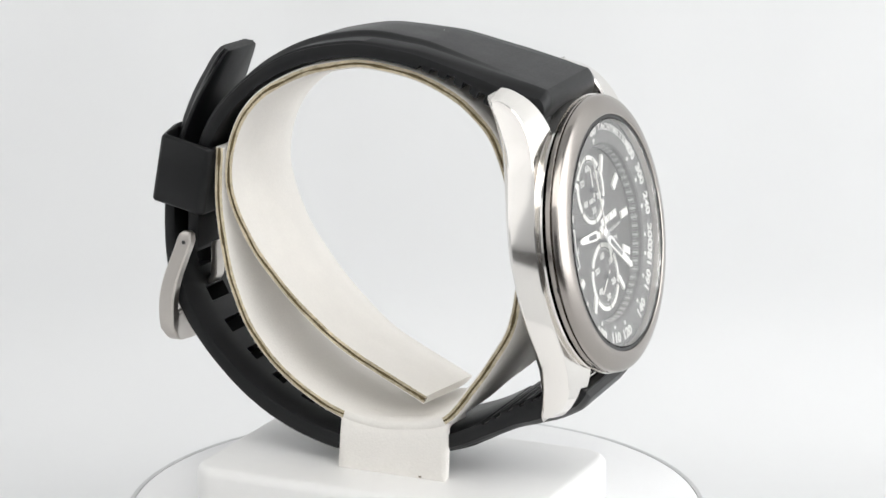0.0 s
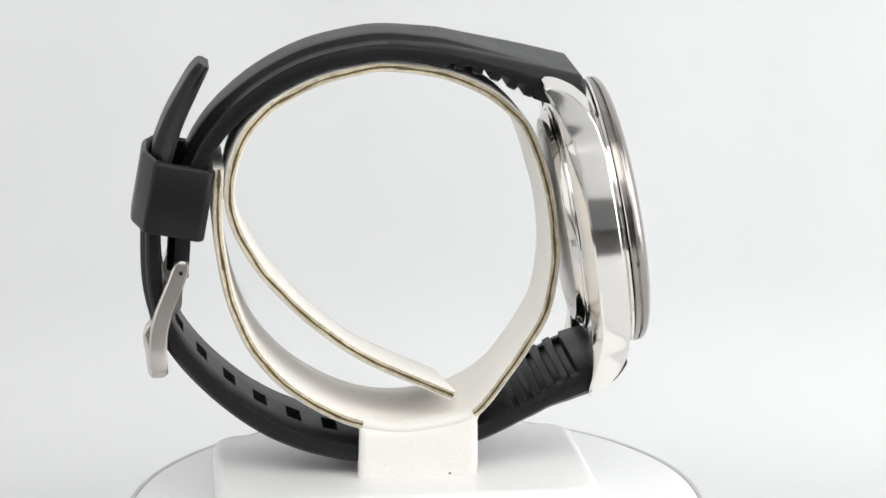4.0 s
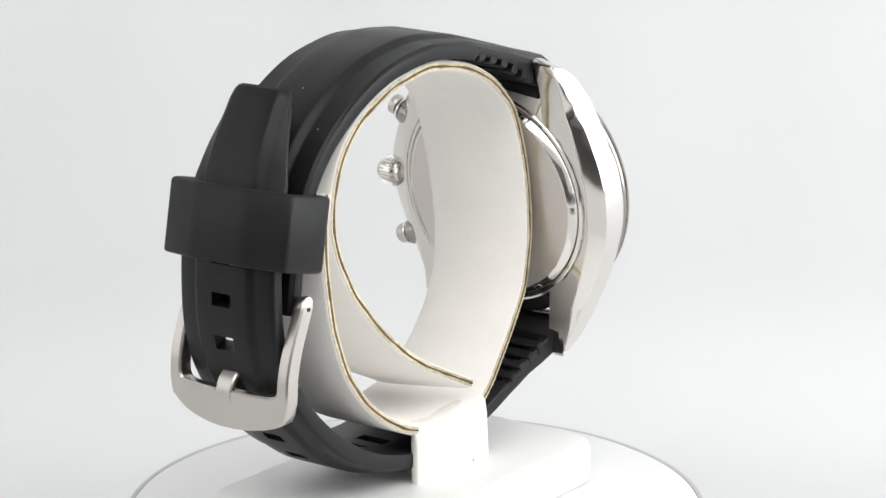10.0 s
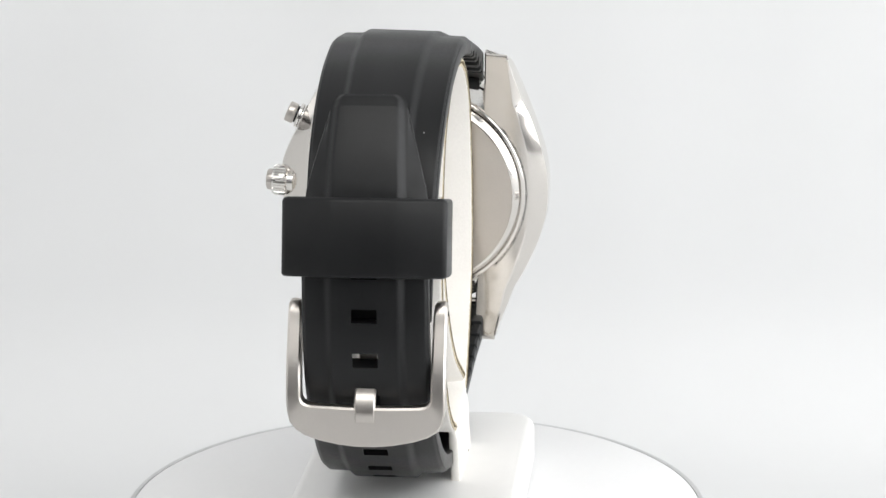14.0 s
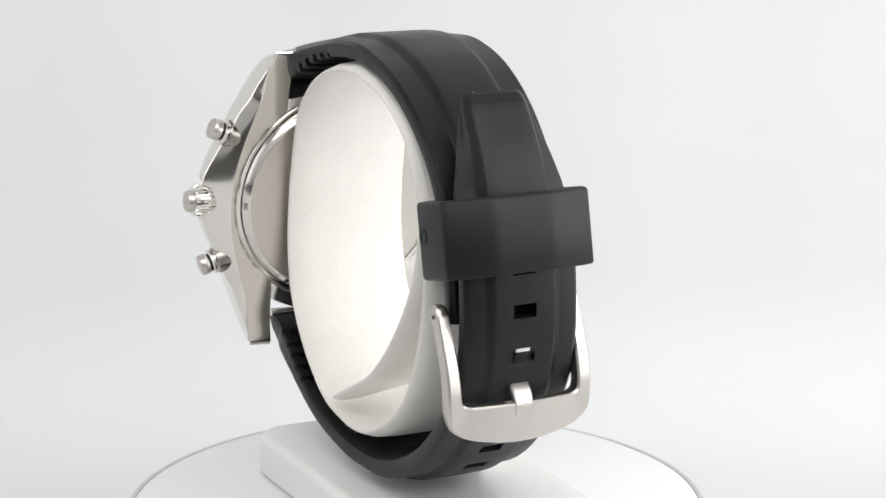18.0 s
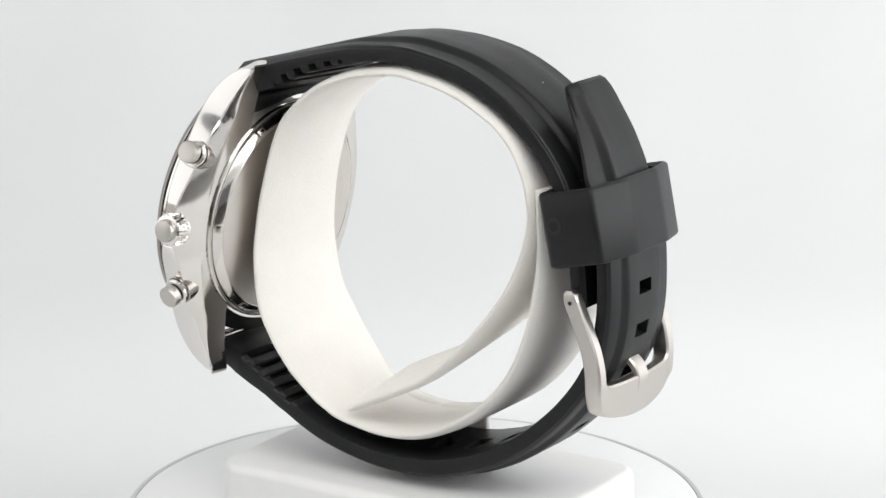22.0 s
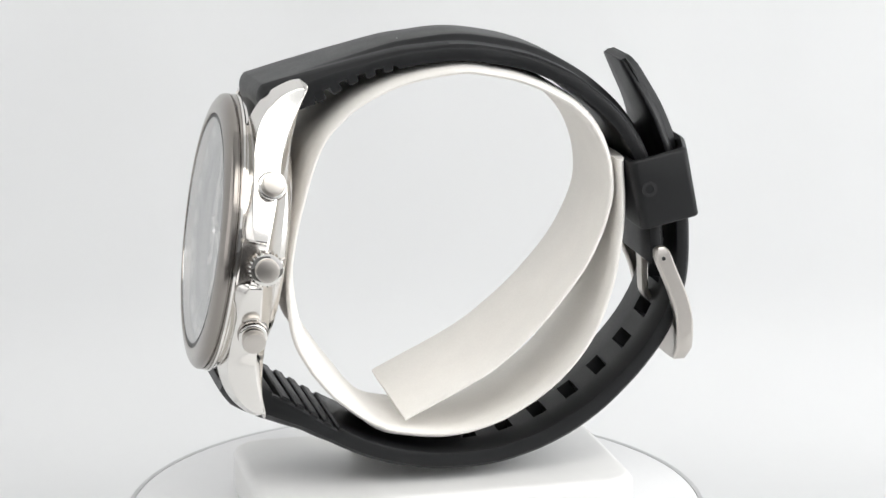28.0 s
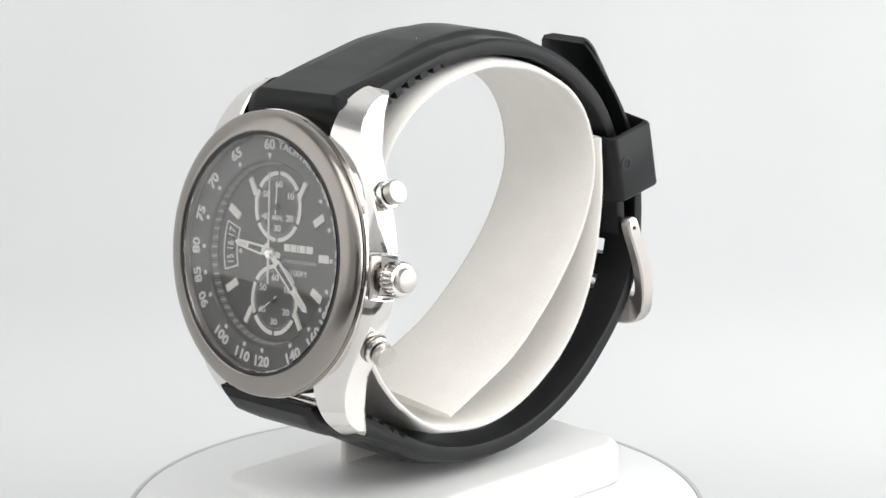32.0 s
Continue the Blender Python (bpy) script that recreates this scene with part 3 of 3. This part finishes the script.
def flank(sc):
    """One side of the case from lug tip to lug tip: front, front chamfer, side, rear chamfer and rear, as one loft."""
    flat_run = list(np.arange(0, 14.9, 0.3))
    edges = [np.array([(a, d0) for a in flat_run] + list(spline(q, 10))) for d0, q in (
        (-3.05, [(15, -3.06), (18, -3.3), (20, -3.75), (22.4, -4.9), (24.2, -6.4), (25.3, -7.9), (26.1, -9.3), (26.4, -10.5)]),
        (-3.7, [(15, -3.8), (18, -4.25), (20, -4.85), (22, -5.9), (23.6, -7.2), (24.6, -8.6), (25.2, -9.9), (25.3, -10.8)]),
        (-8.0, [(15, -8.15), (17, -8.4), (19.5, -9.1), (21.4, -9.75), (22.9, -10.3), (24.0, -10.75), (24.8, -11.0), (25.1, -11.1)]),
        (-9.6, [(15, -9.65), (17, -9.75), (19.5, -10.0), (21.6, -10.3), (23.2, -10.7), (24.6, -11.2), (25.5, -11.4), (26.0, -11.2)]))]
    chamfer = soft([(0, 3.1), (8, 2.6), (14, 2.0), (19, 1.3), (23, 0.55), (26, 0.25)])
    for q in edges:
        for _ in range(12):
            q[1:-1] = (q[:-2] + 2 * q[1:-1] + q[2:]) / 4
    stations = [(-1, q) for q in list(zip(*edges))[:0:-1]] + [(1, q) for q in zip(*edges)]
    bm = bmesh.new()
    rings = []
    for sv, (fi, fe, re, ri) in stations:
        fe, re = fe.copy(), re.copy()
        w = HALF(fe[0])
        wf, kk = w, 0.0
        if sc > 0:
            b = abs(sv * fe[0] - CROWN_Y * max(0.0, 1 - fe[0] / 14))
            w += GUARD(b)
            fe[1] += GUARD_FRONT(b)
            re[1] += GUARD_REAR(b)
            # the crown sits in a notch of the front chamfer
            wf = w if b > 3.25 else 21.9
            kk = min(GUARD(b) / 1.4, 1.0)
        inn = max(10.8, math.sqrt(max(18.3 ** 2 - fi[0] ** 2, 0)))
        mix = lambda p, q, u: p + (q - p) * u
        sh = min(mix((inn + w) / 2, max(min(w - 0.9, 21.7), inn + 0.5), kk), wf - 0.2)
        drop = mix(0.42, 0.08, kk)
        cw = max(w - chamfer(fe[0]) - (w - HALF(fe[0])) * 0.9, inn + 0.4)
        # both broad faces swell a little between their edges
        pts = [(inn, mix(ri, fi, 0.05)), (inn, mix(fi, ri, 0.05)), (inn + 0.25, fi), (sh, mix(fi, fe, drop)), (wf - 0.12, mix(fi, fe, 0.96)), (wf, mix(fe, re, 0.04)), ((wf + w) / 2 + 0.1, mix(fe, re, 0.5)),
               (w, mix(fe, re, 0.95)), (w - 0.12, mix(re, ri, 0.06)), ((w + cw) / 2, mix(re, ri, 0.51) - np.array((0, 0.13))), (cw + 0.1, mix(re, ri, 0.96)), (cw - 0.15, ri), (inn + 0.25, ri)]
        rings.append([Vector((sc * x, sv * q[0], q[1])) for x, q in pts])
    vs = loft(bm, rings)
    for a, b in zip(vs, vs[1:]):
        for k, (p, q) in enumerate(zip(a, b)):
            if k not in (3, 6, 9):
                bm.edges.get((p, q)).smooth = False
    # the rear chamfer and rear face are satin, the rest polished
    m = len(vs[0])
    row = {v: k for ring in vs for k, v in enumerate(ring)}
    for f in bm.faces:
        ks = sorted({row[v] for v in f.verts})
        if len(ks) == 2 and ks[0] >= 8:
            f.material_index = 1
    for ring in (vs[0], vs[-1]):
        for p, q in zip(ring, ring[1:] + ring[:1]):
            bm.edges.get((p, q)).smooth = False
    return bm


def case(e):
    bm = bmesh.new()
    turned(bm, [(18.2, -9.6), (18.9, -9.6), (21.2, -8.5), (21.5, -8.1), (21.5, -3.4), (21.9, -3.1), (21.9, -2.75), (18.2, -2.75)], 160)
    body = part("case", bm, STEEL, e, "polished steel chronograph case", smooth=24, xf=CASE)
    for sc in (-1, 1):
        side = part("flank", flank(sc), FLANK, body, "polished steel flank running out into two curved lugs", smooth=-1, xf=CASE)
        side.data.materials.append(CHAMFER)
    bm = bmesh.new()
    turned(bm, [(18.2, -2.9), (21.55, -2.9), (21.7, -2.75), (21.75, -2.1), (21.6, -2.0), (21.3, -1.97), (21.3, -1.8), (21.65, -1.77), (21.75, -1.65), (21.68, -1.25), (21.5, -0.95), (21.25, -0.72), (20.8, -0.47), (20.2, -0.25), (19.5, -0.08), (18.95, 0.0), (18.7, 0.0), (18.5, -0.1), (18.4, -0.5)], 192)
    bezel = part("bezel", bm, GUN, e, "gunmetal grey polished bezel", smooth=22, xf=HEAD)
    # dark blocks on the bezel's side stand for the shade of notches
    for a in (18, 98, 202, 262):
        bm = bmesh.new()
        box(bm, -0.45, 0.45, 21.45, 21.8, -2.2, -1.95, 0.05)
        part("notch", bm, DARKGAP, bezel, "small dark block for a shaded notch", xf=HEAD @ Matrix.Rotation(radians(-a), 4, "Z"))
    bm = bmesh.new()
    turned(bm, [(17.9, -2.8), (18.38, -2.8), (18.38, -0.95), (18.1, -0.95)], 128)
    part("rehaut", bm, SATIN, e, "polished inner wall under the crystal", xf=HEAD)
    bm = bmesh.new()
    turned(bm, [(17.95, -0.93), (18.42, -0.93), (18.42, -0.2), (17.95, -0.2)], 128)
    part("gasket", bm, DARKGAP, e, "black crystal gasket", xf=HEAD)
    bm = bmesh.new()
    solid(bm, [(17.94, -0.9), (17.94, -0.3), (17.75, -0.12)], 128)
    g = part("crystal", bm, GLASS, e, "clear flat watch crystal", xf=HEAD)
    g.visible_shadow = False
    # back cover: polished rim, sloping shoulder with six wrench notches, satin middle
    bm = bmesh.new()
    turned(bm, [(16.0, -8.3), (18.5, -8.3), (18.5, -9.75), (18.35, -9.95), (17.95, -10.0), (17.8, -9.85), (17.8, -9.3), (16.0, -9.3)], 160)
    rim = part("back_rim", bm, CHAMFER, e, "polished ring round the case back", smooth=22, xf=CASE)
    bm = bmesh.new()
    turned(bm, [(14.0, -9.0), (17.7, -9.0), (17.7, -9.9), (17.6, -10.15), (16.85, -11.0), (16.65, -11.14), (16.5, -11.16), (16.4, -11.05), (14.0, -11.0)], 160)
    back = part("back_shoulder", bm, CHAMFER, rim, "polished sloping shoulder of the case back", smooth=22, xf=CASE)
    bm = bmesh.new()
    solid(bm, [(16.45, -11.12), (16.45, -9.5)], 128)
    cover = part("back_cover", bm, BACK, e, "brushed screw-down steel case back", xf=CASE)
    tilt = math.atan2(0.85, 0.75)
    for k in range(6):
        bm = bmesh.new()
        box(bm, -0.7, 0.7, -0.5, 0.5, -0.2, 0.07, 0.05)
        turn = CASE @ Matrix.Rotation(radians(60 * k + 27), 4, "Z") @ Matrix.Translation((0, 17.2, -10.6)) @ Matrix.Rotation(math.pi + tilt, 4, "X")
        part("notch", bm, SATIN, cover, "square wrench notch", xf=turn)
        # gunmetal plate on top: the recess's shade given by colour
        bm = bmesh.new()
        box(bm, -0.45, 0.45, -0.3, 0.3, 0.03, 0.08, 0.02)
        part("notch", bm, GUN, cover, "darker plate for the shaded floor of a wrench notch", xf=turn)
    for k in range(44):
        if k % 9 != 8:
            bm = bmesh.new()
            box(bm, -0.2, 0.2, 14.0, 14.7 if k % 3 else 14.5, -11.15, -11.1)
            part("stamped_bar", bm, BACK, cover, xf=CASE @ Matrix.Rotation(radians(5.2 * k - 40), 4, "Z"))
    return body


def crown_and_pushers(e):
    out = Matrix.Rotation(radians(90), 4, "Y")
    d = -6.9
    for v, lean in ((-12.0, -20), (10.7, 20)):
        m = CASE @ Matrix.Translation((20.5, v + 0.15, d)) @ Matrix.Rotation(radians(lean), 4, "Z") @ Matrix.Translation((-20.3, 0, 0)) @ out
        # gunmetal tint on the boss puts the shaded ring into its colour
        ring = bmesh.new()
        solid(ring, [(2.35, 16.0), (2.35, 20.1), (2.2, 20.3)], 40)
        part("pusher_seat", ring, GUN, e, "steel boss round the pusher, darkened for its shaded ring", xf=m)
        bm = bmesh.new()
        solid(bm, [(1.8, 17.2), (1.8, 20.5), (2.05, 20.55), (2.17, 20.65), (2.17, 21.0), (2.05, 21.12), (1.8, 21.17)], 48)
        p = part("pusher", bm, STEEL, e, "round polished chronograph pusher", xf=m)
        bm = bmesh.new()
        # black core under the cap: the groove's shade as colour
        solid(bm, [(1.5, 21.0), (1.5, 21.7)], 40)
        part("groove", bm, GROOVE_SHADE, p, "groove with its shade painted black", xf=m)
        bm = bmesh.new()
        solid(bm, [(1.5, 21.5), (1.7, 21.55), (1.76, 21.65), (1.76, 22.8), (1.66, 22.98), (1.4, 23.05)], 48)
        part("pusher_cap", bm, SATIN, p, xf=m)
    # step behind the crown: its dark reflections are put into a gunmetal colour
    bm = bmesh.new()
    box(bm, 19.5, 22.05, CROWN_Y - 3.2, CROWN_Y + 3.2, -6.4, -3.5, 0.05)
    part("crown_recess", bm, GUN, e, "step behind the crown, tinted for its dark reflections", xf=CASE)
    m = CASE @ Matrix.Translation((1.65, CROWN_Y, CROWN_Z)) @ out
    bm = bmesh.new()
    seg = 144
    rings = []
    for r, h, k in ((1.8, 20.2, 0), (1.8, 21.2, 0), (2.45, 21.3, 0), (2.7, 21.5, 1), (2.7, 23.2, 1), (2.4, 23.7, 0), (1.85, 23.85, 0)):
        rings.append([Vector(((r - (0.32 if k and (j % 6) < 3 else 0)) * math.cos(2 * math.pi * j / seg), (r - (0.32 if k and (j % 6) < 3 else 0)) * math.sin(2 * math.pi * j / seg), h)) for j in range(seg)])
    loft(bm, rings)
    crown = part("crown", bm, STEEL, e, "fluted steel winding crown", smooth=40, xf=m)
    bm = bmesh.new()
    solid(bm, [(1.85, 23.8), (1.82, 24.45), (1.7, 24.75), (1.4, 24.85)], 48)
    part("crown_cap", bm, SATIN, crown, "smooth satin crown end", xf=m)


def flat(name, pts, mat, parent, d, xf=FACE, thick=0.12, label=""):
    bm = bmesh.new()
    lo = [bm.verts.new((x, y, d)) for x, y in pts]
    hi = [bm.verts.new((x, y, d + thick)) for x, y in pts]
    m = len(pts)
    bm.faces.new(hi)
    for j in range(m):
        bm.faces.new((lo[j], lo[(j + 1) % m], hi[(j + 1) % m], hi[j]))
    return part(name, bm, mat, parent, label, smooth=0, xf=xf)


def arc(name, r0, r1, a0, a1, mat, parent, d, xf=FACE, seg=24, thick=0.1):
    bm = bmesh.new()
    rings = []
    for k in range(seg + 1):
        a = radians(a0 + (a1 - a0) * k / seg)
        rings.append([Vector((r * math.sin(a), r * math.cos(a), h)) for r, h in ((r0, d), (r1, d), (r1, d + thick), (r0, d + thick))])
    loft(bm, rings)
    return part(name, bm, mat, parent, smooth=0, xf=xf)


def letters(name, text, size, mat, parent, xf, stretch=1.15, heavy=0.02):
    cu = bpy.data.curves.new(name, "FONT")
    cu.body, cu.size, cu.align_x, cu.align_y, cu.extrude = text, size, "CENTER", "CENTER", 0.04
    cu.resolution_u, cu.offset = 3, heavy
    tmp = bpy.data.objects.new(name, cu)
    me = bpy.data.meshes.new_from_object(tmp)
    bpy.data.objects.remove(tmp)
    bpy.data.curves.remove(cu)
    me.transform(xf @ Matrix.Diagonal((stretch, 1, 1, 1)))
    me.materials.clear()
    me.materials.append(mat)
    ob = new(name, me)
    ob.parent = parent
    return ob


DEEP = -4.2


def dial(e):
    bm = bmesh.new()
    solid(bm, [(14.6, DEEP - 0.4), (14.6, DEEP)], 96)
    face = part("dial", bm, DIAL, e, "charcoal chronograph dial with white printing", xf=FACE)
    # tachymeter ring: a flat shelf with a steep inner wall that carries the minute track
    bm = bmesh.new()
    turned(bm, [(13.5, DEEP - 0.3), (13.5, DEEP + 0.02), (13.95, -2.45), (14.2, -2.22), (17.95, -2.0), (18.1, -2.1), (18.1, DEEP - 0.3)], 160)
    ring = part("flange", bm, RING, e, "dark tachymeter ring with white numerals", smooth=22, xf=FACE)
    slope = math.atan2(0.22, 3.75)

    def on_ring(ang, r=16.4, lift=0.05):
        h = -2.22 + (r - 14.2) * math.tan(slope) + lift
        return FACE @ Matrix.Rotation(radians(-ang), 4, "Z") @ Matrix.Translation((0, r, h)) @ Matrix.Rotation(slope, 4, "X")

    marks = [("60", 0)] + [(str(t), 360 * (60 / t) % 360) for t in (65, 70, 75, 80, 85, 90, 100, 110, 120, 140, 160, 180, 200, 240, 300, 400)]
    for text, a in marks:
        flip = 110 < a < 235
        m = on_ring(a, 16.45) @ (Matrix.Rotation(math.pi, 4, "Z") if flip else Matrix.Identity(4))
        letters("numeral", text, 2.15, INK, ring, m, 1.16, 0.075)
        if a:
            flat("tick", [(-0.3, -0.3), (0.3, -0.3), (0.3, 0.3), (-0.3, 0.3)], INK, ring, 0.0, on_ring(a, 14.75, 0.0), 0.06)
    for k, ch in enumerate("TACHYMETER"):
        letters("letter", ch, 1.5, INK, ring, on_ring(9.0 + 4.3 * k, 16.6), 1.15, 0.04)
    flat("triangle", [(-0.5, 0.45), (0.0, -0.5), (0.5, 0.45)], INK, ring, 0.0, on_ring(0, 14.75, 0.0), 0.06)
    # minute track: blocks and fine strokes on the wall of the ring
    wall = math.atan2(1.75, 0.45)
    for k in range(180):
        long = k % 3 == 0
        m = FACE @ Matrix.Rotation(radians(-2 * k), 4, "Z") @ Matrix.Translation((0, 13.7, -3.42)) @ Matrix.Rotation(wall, 4, "X")
        w = 0.22 if long else 0.05
        flat("minute_mark", [(-w, -0.5), (w, -0.5), (w, 0.5), (-w, 0.5)], DIM, ring, 0.0, m, 0.05)
    # hour batons, slimmer beside the counters
    for hnum in (1, 2, 3, 4, 5, 7, 8, 10, 11):
        m = FACE @ Matrix.Rotation(radians(-30 * hnum), 4, "Z")
        w = 0.42 if hnum in (1, 5, 7, 11) else 0.58
        flat("index", [(-w, 10.0), (w, 10.0), (w, 12.75), (-w, 12.75)], LUME, face, DEEP, m, 0.3)
    # two counters
    for vy, unit, hand in ((7.1, "MIN.", 2), (-7.1, "", 236)):
        m = FACE @ Matrix.Translation((0.1, vy, 0))
        arc("counter_well", 0.01, 4.65, 0, 360, DIAL, face, DEEP, m, 48, 0.03)
        for k in range(6):
            arc("counter_ring", 4.75, 5.4, 60 * k + 3, 60 * k + 57, LUME, face, DEEP, m, 16, 0.14)
        for k in range(60):
            if k % 10:
                arc("counter_tick", 4.25, 4.5 if k % 5 else 4.6, 6 * k - 0.9, 6 * k + 0.9, INK, face, DEEP + 0.02, m, 1, 0.05)
        for k, text in enumerate(("60", "10", "20", "30", "40", "50")):
            a = radians(60 * k)
            letters("counter_numeral", text, 1.4, INK, face, m @ Matrix.Translation((3.2 * math.sin(a), 3.35 * math.cos(a), DEEP + 0.09)), 1.2, 0.035)
        if unit:
            letters("counter_word", unit, 1.1, INK, face, m @ Matrix.Translation((0, -1.75, DEEP + 0.09)))
        mh = m @ Matrix.Rotation(radians(-hand), 4, "Z")
        flat("counter_hand", [(-0.1, -1.2), (0.1, -1.2), (0.12, 0), (0.07, 3.6), (-0.07, 3.6), (-0.12, 0)], LUME, face, DEEP + 0.5, mh)
        bm = bmesh.new()
        solid(bm, [(0.45, DEEP + 0.1), (0.45, DEEP + 0.7)], 20)
        part("counter_hub", bm, DARKGAP, face, xf=m)
    # fan-shaped date window at nine with three dates of the disc
    for r0, r1 in ((9.0, 9.22), (12.1, 12.32)):
        arc("window_edge", r0, r1, 254, 290, INK, face, DEEP, FACE, 16, 0.16)
    for a in (254, 290):
        flat("window_edge", [(-0.11, 9.1), (0.11, 9.1), (0.11, 12.2), (-0.11, 12.2)], INK, face, DEEP, FACE @ Matrix.Rotation(radians(-a), 4, "Z"), 0.16)
    arc("date_disc", 9.2, 12.12, 254, 290, DARKGAP, face, DEEP, FACE, 16, 0.03)
    for text, a in (("15", 261), ("16", 272), ("17", 283)):
        letters("date", text, 2.0, INK, face, FACE @ Matrix.Rotation(radians(-a), 4, "Z") @ Matrix.Translation((0, 10.7, DEEP + 0.07)), 0.85, 0.0)
    flat("window_pointer", [(0, 8.85), (-0.45, 8.1), (0.45, 8.1)], INK, face, DEEP, FACE @ Matrix.Rotation(radians(-268), 4, "Z"), 0.1)
    # maker's name as plain bars, then the readable words
    x = 1.95
    for w in (1.25, 1.15, 0.38, 1.3, 1.4):
        flat("name_bar", [(x, 0.5), (x + w, 0.5), (x + w, 1.6), (x, 1.6)], LUME, face, DEEP, FACE, 0.16)
        x += w + 0.25
    letters("word", "CHRONOGRAPH", 0.88, INK, face, FACE @ Matrix.Translation((5.4, -1.0, DEEP + 0.08)), 1.15, -0.02)
    letters("word", "100M", 1.4, INK, face, FACE @ Matrix.Translation((5.3, -2.7, DEEP + 0.08)), 1.25, 0.0)

    # pointers
    def hand(name, ang, pts, d, mat=LUME, label=""):
        return flat(name, pts, mat, e, d, FACE @ Matrix.Rotation(radians(-ang), 4, "Z"), 0.18, label)

    for name, ang, ln, d, label in (("hour_hand", 278, 8.9, DEEP + 0.7, "steel skeleton hour hand with a white tip"), ("minute_hand", 133, 12.0, DEEP + 1.1, "steel skeleton minute hand with a white tip")):
        h = hand(name, ang, [(-0.4, -1.8), (0.4, -1.8), (0.5, 0), (0.45, 1.5), (0.78, 2.4), (0.5, ln - 0.7), (0, ln), (-0.5, ln - 0.7), (-0.78, 2.4), (-0.45, 1.5), (-0.5, 0)], d, LUME, label)
        turn = FACE @ Matrix.Rotation(radians(-ang), 4, "Z")
        flat("hand_slot", [(-0.42, 2.5), (0.42, 2.5), (0.33, ln * 0.62), (-0.33, ln * 0.62)], DARKGAP, h, d + 0.17, turn, 0.03, "open middle of the hand")
        flat("hand_lume", [(-0.3, ln * 0.68), (0.3, ln * 0.68), (0.22, ln - 0.9), (-0.22, ln - 0.9)], INK, h, d + 0.17, turn, 0.03)
    hand("chronograph_hand", 358, [(-0.12, -4.6), (0.12, -4.6), (0.16, 0), (0.05, 12.4), (-0.05, 12.4), (-0.16, 0)], DEEP + 1.5, LUME, "thin white chronograph seconds hand")
    bm = bmesh.new()
    solid(bm, [(0.95, DEEP), (0.95, DEEP + 1.6), (0.6, DEEP + 1.85)], 28)
    part("hand_hub", bm, STEEL, e, "steel hub of the pointers", xf=FACE)


def small_details(e):
    for n, z in ((25.3, 14.9), (31.4, -27.35)):
        bm = bmesh.new()
        solid(bm, [(0.6, -10.0), (0.6, 10.0)], 24)
        part("spring_bar", bm, STEEL, e, "steel spring bar", xf=Matrix.Translation(P(n, 0, z)) @ Matrix.Rotation(radians(90), 4, "X") @ Matrix.Scale(MM, 4))
    # rubber roll added to darken the gap between strap end and case
    bm = bmesh.new()
    solid(bm, [(1.9, -10.35), (2.1, -10.1), (2.1, 10.1), (1.9, 10.35)], 32)
    part("bar_sleeve", bm, RUBBER, e, "rubber roll round the spring bar, added to darken the gap", xf=Matrix.Translation(P(24.3, -1.0, 12.9)) @ Matrix.Rotation(radians(90), 4, "X") @ Matrix.Scale(MM, 4))
    # round mark moulded into the keeper's side, coloured darker than the strap
    bm = bmesh.new()
    turned(bm, [(0.75, 0), (1.25, 0), (1.25, 0.12), (0.75, 0.12)], 28)
    part("keeper_mark", bm, RUBBER_DARKER, e, "small round moulded mark in darker rubber", xf=Matrix.Translation(P(-34.9, 12.0, 0.4)) @ Matrix.Rotation(radians(-90), 4, "X") @ Matrix.Scale(MM, 4))
    # specks of dust on the rubber
    for s, c in ((18, 5.2), (33, -1.0), (46, 4.6), (52, -6.0), (27, -7.5), (60, 2.0)):
        q, nrm = UPPER.tangent_frame(s)
        x = q + nrm * OUT[id(UPPER)] * (3.7 if abs(c) < 4.5 else 2.7)
        bm = bmesh.new()
        bmesh.ops.create_icosphere(bm, subdivisions=1, radius=0.09 * MM)
        part("dust_speck", bm, INK, e, xf=Matrix.Translation(P(x[0], c, x[1])))


def watch():
    e = tagged(new("wristwatch"), "steel chronograph wristwatch with gunmetal bezel and buckled black rubber strap", "watch")
    case(e)
    crown_and_pushers(e)
    dial(e)
    strap(e)
    keeper(e)
    buckle(e)
    small_details(e)
    return e


setting()
TABLE = turntable()
BLOCK = plinth()
CUFF = cuff()
WATCH = watch()


def motions():
    """Everything on the disc turns with it, at an even pace."""
    for thing in (TABLE, BLOCK, CUFF, WATCH):
        walk(thing, [(k / 4, pose(0, 0, 0, 0, 0, -25.3 + 7.785 * k / 4)) for k in range(129)])


motions()
